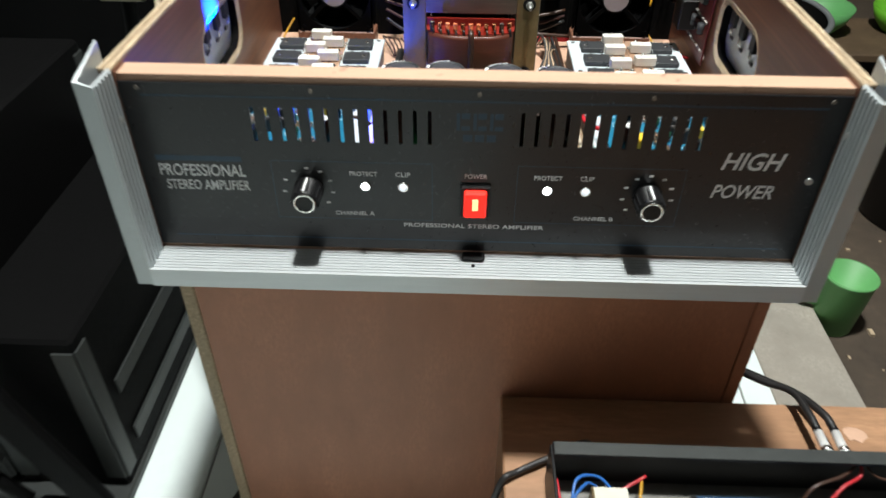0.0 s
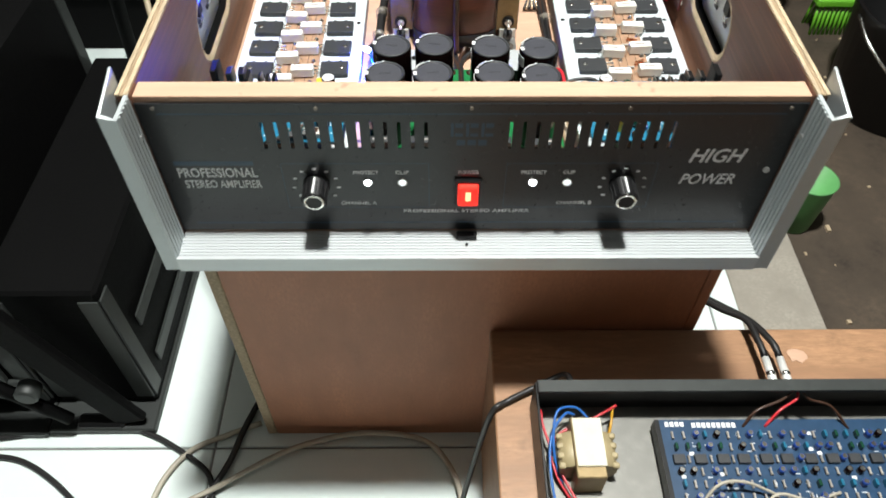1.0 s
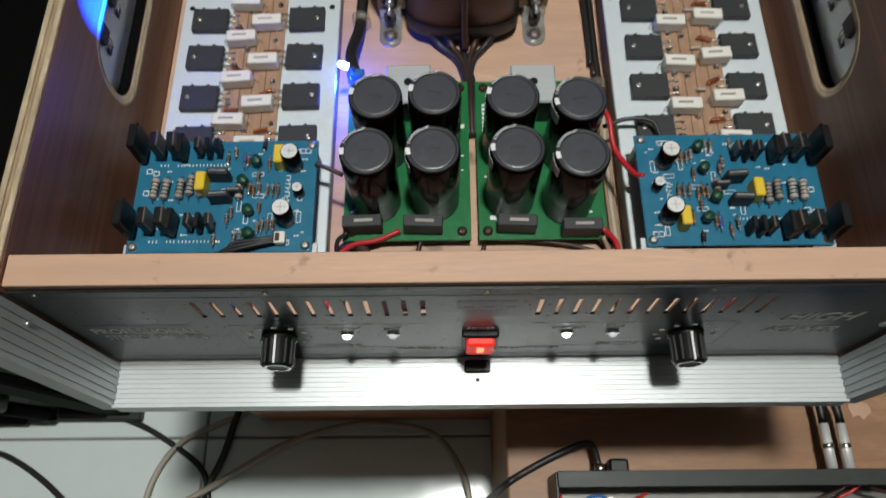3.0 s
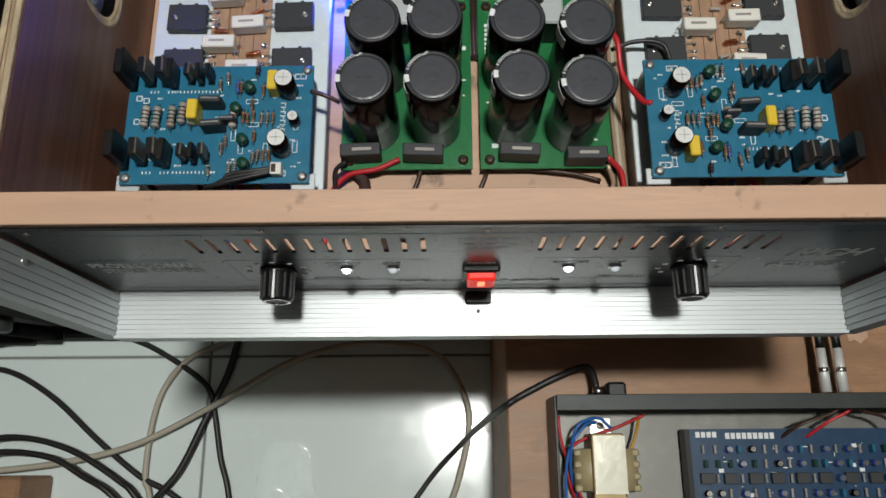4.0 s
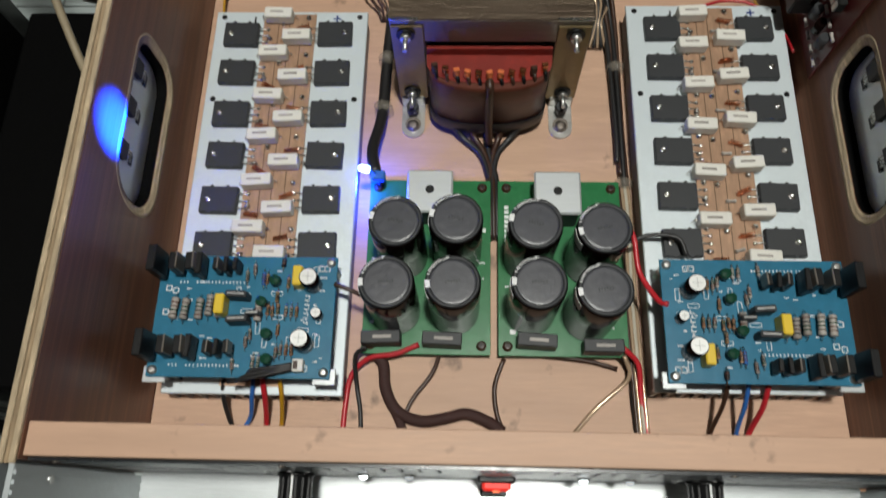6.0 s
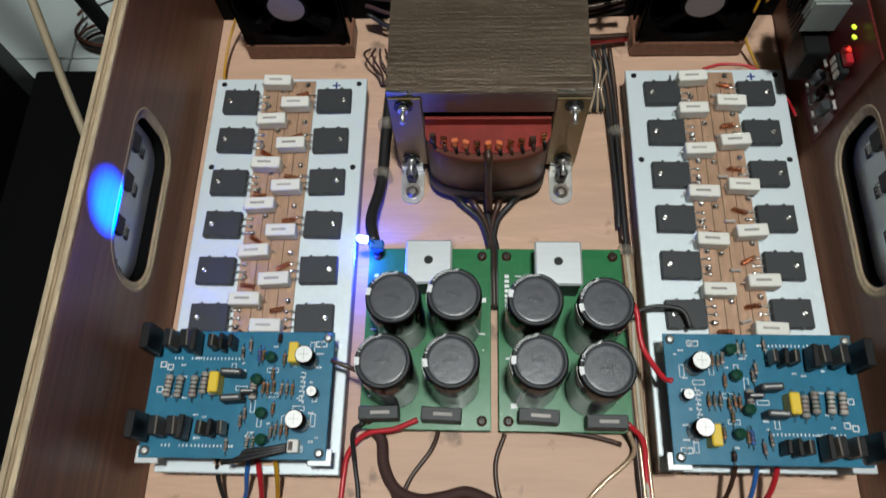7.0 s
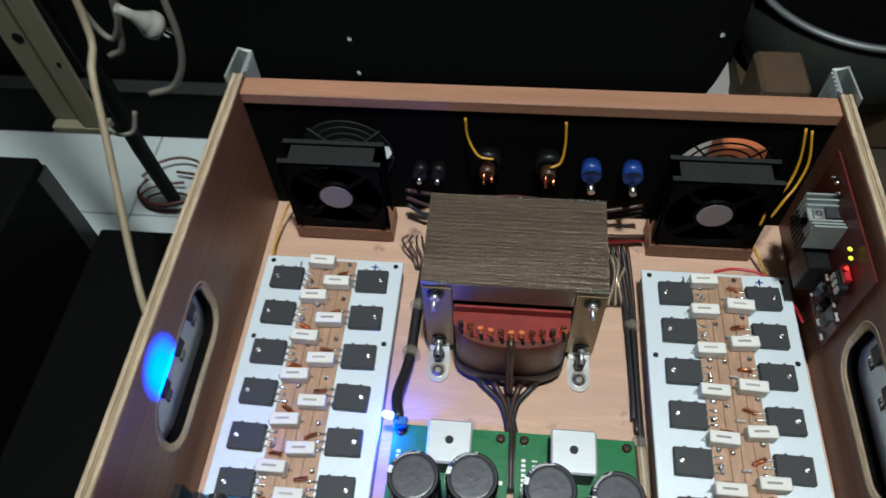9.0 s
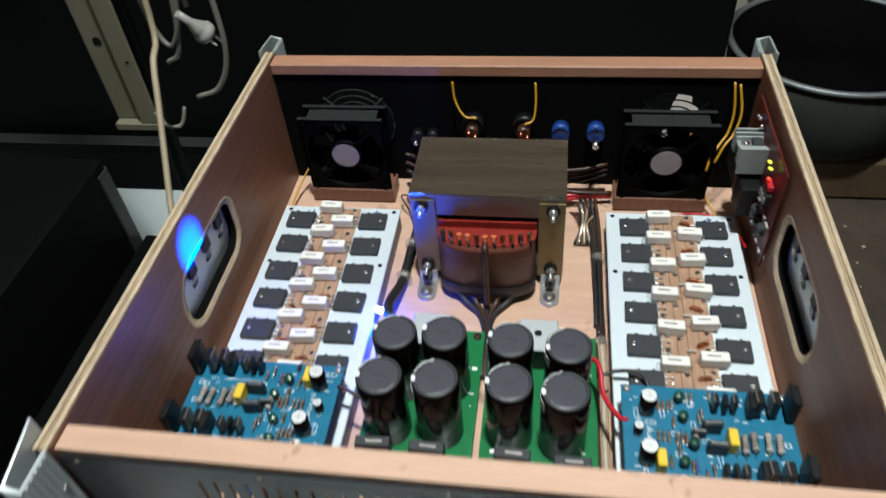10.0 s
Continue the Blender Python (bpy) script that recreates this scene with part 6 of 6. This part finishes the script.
# ---- dark cabinets at the left ----
def cabinet(at, sx, sy, sz, label, strips=True):
    ob = thing("speaker_cabinet", at, label, "cabinet", "black cabinets")
    part("body", box(N(), 0, 0, sz / 2, sx, sy, sz, 0.004), M_CABINET, ob, "rough black painted body")
    for px in (-1, 1) if strips else ():
        for py in (-1, 1):
            part("corner_strip", box(box(N(), px * (sx / 2 + 0.0006), py * (sy / 2 - 0.012), sz / 2, 0.003, 0.022, sz - 0.03, 0.0008), px * (sx / 2 - 0.012), py * (sy / 2 + 0.0006), sz / 2, 0.022, 0.003, sz - 0.03, 0.0008), M_CABEDGE, ob, "worn grey metal corner strip")
    return ob


low = cabinet((-0.449, 0.285, 0.012), 0.126, 0.42, 0.234, "low black cabinet with grey edging beside the amplifier stand")
# Thin dark slabs under the two cabinets stand in for shade on the tiles.
part("plinth", box(N(), 0.0, -0.016, -0.006, 0.134, 0.47, 0.012, 0.002), M_CABEDGE, low, "thin dark slab standing in for floor shade")
tall = cabinet((-0.74, 0.28, 0.012), 0.445, 0.42, 0.37, "large black cabinet with bare metal fittings")
part("plinth", box(N(), 0.0, -0.016, -0.006, 0.446, 0.47, 0.012, 0.002), M_CABEDGE, tall)
part("catch_plate", box(N(), 0.10, -0.213, 0.15, 0.10, 0.006, 0.07, 0.002), M_CABEDGE, tall, "worn metal catch plate")
part("handle", tube(N(), [(0.06, -0.212, 0.24), (0.06, -0.24, 0.24), (0.17, -0.24, 0.235), (0.17, -0.212, 0.235)], 0.006, 8, 4), M_CABEDGE, tall, "bent metal handle")
part("latch", box(N(), 0.185, -0.216, 0.10, 0.02, 0.012, 0.06, 0.003), M_CABEDGE, tall)
part("cross_bar", box(N(), 0.0, -0.215, 0.06, 0.42, 0.01, 0.02, 0.003), M_CABEDGE, tall)
for zz in (0.045, 0.125):
    part("side_strip", box(N(), 0.0650, 0.0, zz, 0.003, 0.34, 0.022, 0.001), M_CABEDGE, low, "worn grey metal side strip")
leg = thing("stand_leg", (-0.43, 0.034, 0.0), "slanting black stand leg with worn clamps", "stand")
part("bar", box(N(), 0, 0, 0, 0.042, 0.012, 0.46, 0.003, Matrix.Translation((-0.055, 0.012, 0.235)) @ Matrix.Rotation(radians(-19), 4, "Y")), M_CABINET, leg)
part("clamp", cyl(N(), -0.075, -0.004, 0.10, 0.014, 0.022, 16, "y", bev=0.003), M_CABEDGE, leg, "worn metal clamp knob")
part("clamp", cyl(N(), -0.165, 0.0, 0.19, 0.013, 0.022, 16, "y", bev=0.003), M_CABEDGE, leg, "worn metal clamp knob")
part("brace", tube(N(), [(-0.30, 0.006, 0.115), (-0.18, 0.004, 0.118), (-0.09, 0.004, 0.10)], 0.007, 10, 3), M_CABEDGE, leg)
part("brace", tube(N(), [(-0.17, 0.006, 0.20), (-0.12, 0.004, 0.14), (-0.05, 0.004, 0.035)], 0.008, 10, 3), M_CABINET, leg)
part("foot", box(N(), -0.02, 0.012, 0.010, 0.06, 0.02, 0.02, 0.004), M_BLACK, leg)
back = cabinet((-0.42, 1.17, 0.0), 1.46, 0.56, 0.95, "wide black cabinet behind the amplifier with bright screws", False)
part("ledge", box(N(), 0, -0.29, 0.06, 1.46, 0.02, 0.12, 0.003), M_CABINET, back)
part("ledge_rim", box(N(), 0, -0.296, 0.121, 1.46, 0.028, 0.003, 0.001), M_CABEDGE, back)
for x, zz in ((-0.268, 0.222), (-0.262, 0.155), (0.283, 0.25)):
    part("screw", cyl(N(), x + 0.42, -0.281, zz, 0.0036, -0.002, 12, "y"), M_TIN, back, "bright screw head")
# beige steel channel hung from the ceiling, cables and plug behind the case
post = thing("steel_channel", (-0.437, 0.488, 0.446), "beige painted steel channel with bolt holes hanging from ceiling", "post")
part("web", span(N(), -0.028, 0.010, -0.002, 0.002, 0.0, 2.25, 0.0006), M_BEIGESTEEL, post)
part("flange", span(N(), 0.0101, 0.028, -0.012, -0.008, 0.0, 2.25, 0.0006), M_BEIGESTEEL, post, "lighter inner flange")
part("return_lip", span(N(), 0.0065, 0.0100, -0.012, 0.002, 0.0, 2.25), M_BEIGESTEEL, post)
part("end_cap", span(N(), -0.028, 0.028, -0.013, 0.003, -0.010, -0.001, 0.001), M_BEIGESTEEL, post)
for zz in (0.10, 0.22, 0.34, 0.5):
    part("bolt_hole", cyl(N(), -0.012, -0.0018, zz, 0.005, -0.001, 12, "y"), M_BLACK, post)
    part("bolt_hole", cyl(N(), 0.020, -0.0118, zz - 0.02, 0.002, -0.001, 10, "y"), M_BLACK, post)
cable("hanging_cable", [(-0.36, 0.50, 2.65), (-0.368, 0.495, 1.2), (-0.376, 0.49, 0.62), (-0.366, 0.44, 0.535), (-0.338, 0.33, 0.425), (-0.311, 0.28, 0.41), (-0.290, 0.22, 0.33), (-0.28, 0.18, 0.2), (-0.28, 0.15, 0.008)], 0.0034, M_HANGCABLE, "thick beige cable hanging beside the case")
solo("black_pole", tube(N(), [(-0.57, 0.72, 0.012), (-0.535, 0.665, 0.20), (-0.50, 0.62, 0.36), (-0.44, 0.53, 0.66)], 0.011, 12, 3), M_CABINET, "slanting black stand leg on tiles behind the case", "pole")
tie = N()
tube(tie, [(-0.405, 0.470, 0.465), (-0.39, 0.463, 0.452), (-0.377, 0.470, 0.450), (-0.371, 0.478, 0.468)], 0.0022, 6, 5)
solo("white_strap", tie, M_WIREDULL, "short pale strap end hanging from a cable", "strap")
# These loops take a darker grey than the beige floor cables.
for p, r in (([(-0.42, 0.53, 0.80), (-0.405, 0.52, 0.62), (-0.395, 0.515, 0.545), (-0.375, 0.51, 0.53), (-0.352, 0.508, 0.60), (-0.345, 0.508, 0.80)], 0.0034), ([(-0.36, 0.515, 0.80), (-0.358, 0.513, 0.62), (-0.372, 0.512, 0.525), (-0.392, 0.512, 0.505)], 0.0034), ([(-0.33, 0.52, 0.80), (-0.318, 0.515, 0.60), (-0.318, 0.512, 0.52), (-0.338, 0.510, 0.475), (-0.368, 0.508, 0.462)], 0.0038), ([(-0.345, 0.508, 0.80), (-0.347, 0.507, 0.66), (-0.344, 0.507, 0.575)], 0.0034)):
    cable("hanging_cable", p, r * 0.85, M_WIREDULL, "dark grey cable looped in the dark behind the case")
pl = thing("mains_plug", (-0.343, 0.505, 0.556), "pale grey two-pin mains plug hanging on its cable", "plug")
turn = Matrix.Rotation(radians(28), 4, "X") @ Matrix.Rotation(radians(-24), 4, "Y")
part("body", lathe(N(), [(0, -0.022), (0.0115, -0.022), (0.0125, -0.019), (0.0125, -0.014), (0.0095, -0.012), (0.0095, -0.009), (0.0075, -0.004), (0.0045, 0.004), (0.0040, 0.020), (0, 0.020)], 18, turn), M_PLUG, pl)
for x in (-0.0085, 0.0085):
    part("pin", lathe(N(), [(0, 0), (0.0021, 0), (0.0021, -0.018), (0, -0.0185)], 10, turn @ Matrix.Translation((x * 0.7, 0, -0.022))), M_TIN, pl)
for k in range(4):
    rr = 0.032 + 0.011 * k
    cable("coiled_cable", [(-0.575 + rr * math.cos(a) * (1.5 - 0.2 * k), 0.715 + 0.010 * k + rr * (0.5 + 0.12 * k) * math.sin(a), 0.006 + 0.007 * k + 0.012 * max(0, math.sin(a + k))) for a in [math.pi * 1.7 * q / 8 + k * 1.3 for q in range(9)]], 0.0024, M_COIL if k % 2 else M_WIREBROWN, "thin dark red cable coil on white tiles")

# ---- yard things beyond the tiles ----
wok = thing("large_pot", (0.537, 1.07, 0.063), "large sooty metal pot with worn bright rim", "pot")
part("bowl", lathe(N(), [(0, 0.0), (0.125, 0.0), (0.150, 0.012), (0.168, 0.05), (0.181, 0.165), (0.1785, 0.165), (0.1655, 0.05), (0.148, 0.0145), (0.12, 0.003), (0, 0.003)], 56), M_POT, wok, "sooty grey bowl")
# Separate inner shell, much darker than the outer bowl.
part("inside", lathe(N(), [(0, 0.0035), (0.119, 0.0035), (0.1475, 0.015), (0.165, 0.05), (0.178, 0.1645), (0.176, 0.1645), (0.162, 0.05), (0.145, 0.019), (0.118, 0.009), (0, 0.009)], 56), M_POTINSIDE, wok, "near-black inside")
part("rim", lathe(N(), [(0.175, 0.166), (0.185, 0.164), (0.187, 0.168), (0.183, 0.172), (0.175, 0.170), (0.175, 0.166)], 56), M_RIM, wok, "worn grey rim")
lo = thing("wood_block", (0.53, 1.06, -0.03), "weathered wooden block under the pot", "block")
part("block", box(N(), 0, 0, 0.0463, 0.30, 0.24, 0.0926, 0.008), M_LOG, lo)
lo = thing("wood_block", (0.375, 0.86, -0.03), "weathered upright wooden block beside the pot", "block")
part("block", box(N(), 0, 0, 0.1225, 0.070, 0.085, 0.245, 0.006), M_LOG, lo)
sl = thing("white_card", (0.203, 0.60, 0.0), "pointed white card standing behind the case", "card")
cd = N()
outline = [(-0.030, 0.0), (0.036, 0.0), (0.036, 0.375), (0.008, 0.402), (0.006, 0.419), (-0.003, 0.446), (-0.008, 0.419), (-0.014, 0.400), (-0.030, 0.30)]
fr = [cd.verts.new((x, -0.001, z)) for x, z in outline]
bk2 = [cd.verts.new((x, 0.001, z)) for x, z in outline]
cd.faces.new(fr)
cd.faces.new(bk2[::-1])
for k in range(9):
    cd.faces.new((fr[k], fr[(k + 1) % 9], bk2[(k + 1) % 9], bk2[k]))
part("sheet", cd, M_PAPER, sl)
cl = thing("clay_block", (0.235, 0.57, 0.0), "orange clay block standing behind the case", "block")
part("block", box(N(), 0.005, -0.005, 0.1925, 0.066, 0.04, 0.385, 0.004), M_TERRA, cl)
jug = thing("green_jug", (0.566, 0.425, -0.03), "green plastic dipper jug standing on earth floor", "jug")
part("cup", lathe(N(), [(0, 0), (0.028, 0), (0.030, 0.004), (0.0365, 0.096), (0.0385, 0.101), (0.0355, 0.101), (0.028, 0.006), (0, 0.005)], 36), M_GREENPLASTIC, jug)
part("handle", tube(N(), [(-0.036, 0.010, 0.096), (-0.054, 0.014, 0.094), (-0.058, 0.014, 0.066), (-0.046, 0.012, 0.044), (-0.031, 0.008, 0.040)], 0.006, 8, 5), M_GREENPLASTIC, jug)
bk = thing("black_bucket", (0.86, 0.74, -0.03), "black plastic bucket with wire handle on dark floor", "bucket")
part("pail", lathe(N(), [(0, 0), (0.115, 0), (0.12, 0.005), (0.14, 0.20), (0.146, 0.205), (0.137, 0.205), (0.114, 0.008), (0, 0.008)], 40), M_BLACK, bk)
part("handle", tube(N(), [(-0.143, 0, 0.19), (-0.135, -0.06, 0.165), (-0.08, -0.125, 0.12), (0.0, -0.15, 0.105), (0.08, -0.125, 0.12), (0.143, 0, 0.19)], 0.003, 6, 6), M_TIN, bk)
brm = thing("push_broom", (0.93, 0.99, -0.03), "lime green broom with orange wooden handle", "broom")
part("head", box(N(), 0, 0, 0.072, 0.32, 0.045, 0.022, 0.006), M_LIME, brm)
for k in range(34):
    for q in (-1, 1):
        part("bristle", tube(N(), [(-0.15 + 0.0091 * k, q * 0.012, 0.062), (-0.15 + 0.0093 * k, q * 0.022, 0.0)], 0.0034, 5, 1), M_LIME, brm)
part("handle", tube(N(), [(0.0, 0.0, 0.07), (0.03, 0.10, 0.45), (0.07, 0.22, 1.1)], 0.012, 10, 3), M_WOODPOLE, brm)
sh = thing("plank_shelf", (1.05, 1.36, -0.03), "low dark plank with kitchen bowls on it", "shelf")
part("plank", box(N(), 0, 0, 0.09, 1.1, 0.24, 0.02, 0.003), M_LOG, sh)
for x in (-0.5, 0.5):
    part("foot", box(N(), x, 0, 0.04, 0.04, 0.2, 0.08, 0.003), M_LOG, sh)
for x, y, r, m, c in ((-0.20, 0.02, 0.085, M_GREENPLASTIC, "green plastic bowl"), (-0.36, 0.0, 0.06, M_ALUDULL, "grey metal bowl"), (0.02, 0.03, 0.075, M_LIME, "lime plastic bowl")):
    b = thing("bowl", (1.05 + x, 1.36 + y, 0.07), c + " standing on the low plank", "bowl")
    part("shell", lathe(N(), [(0, 0), (r * 0.5, 0), (r * 0.85, r * 0.4), (r, r * 0.8), (r * 0.95, r * 0.8), (r * 0.8, r * 0.42), (r * 0.45, 0.006), (0, 0.006)], 30), m, b)
lit = N()
lr = random.Random(21)
for k in range(160):
    x, y = 0.56 + 0.9 * lr.random(), -0.1 + 1.5 * lr.random()
    s = lr.uniform(0.002, 0.007)
    box(lit, x, y, -0.03 + s * 0.3, s, s * lr.uniform(0.5, 2), s * 0.6, 0, None)
solo("floor_litter", lit, M_PLYEDGE, "pale crumbs and wood chips scattered on earth", "litter", kind="stuff")
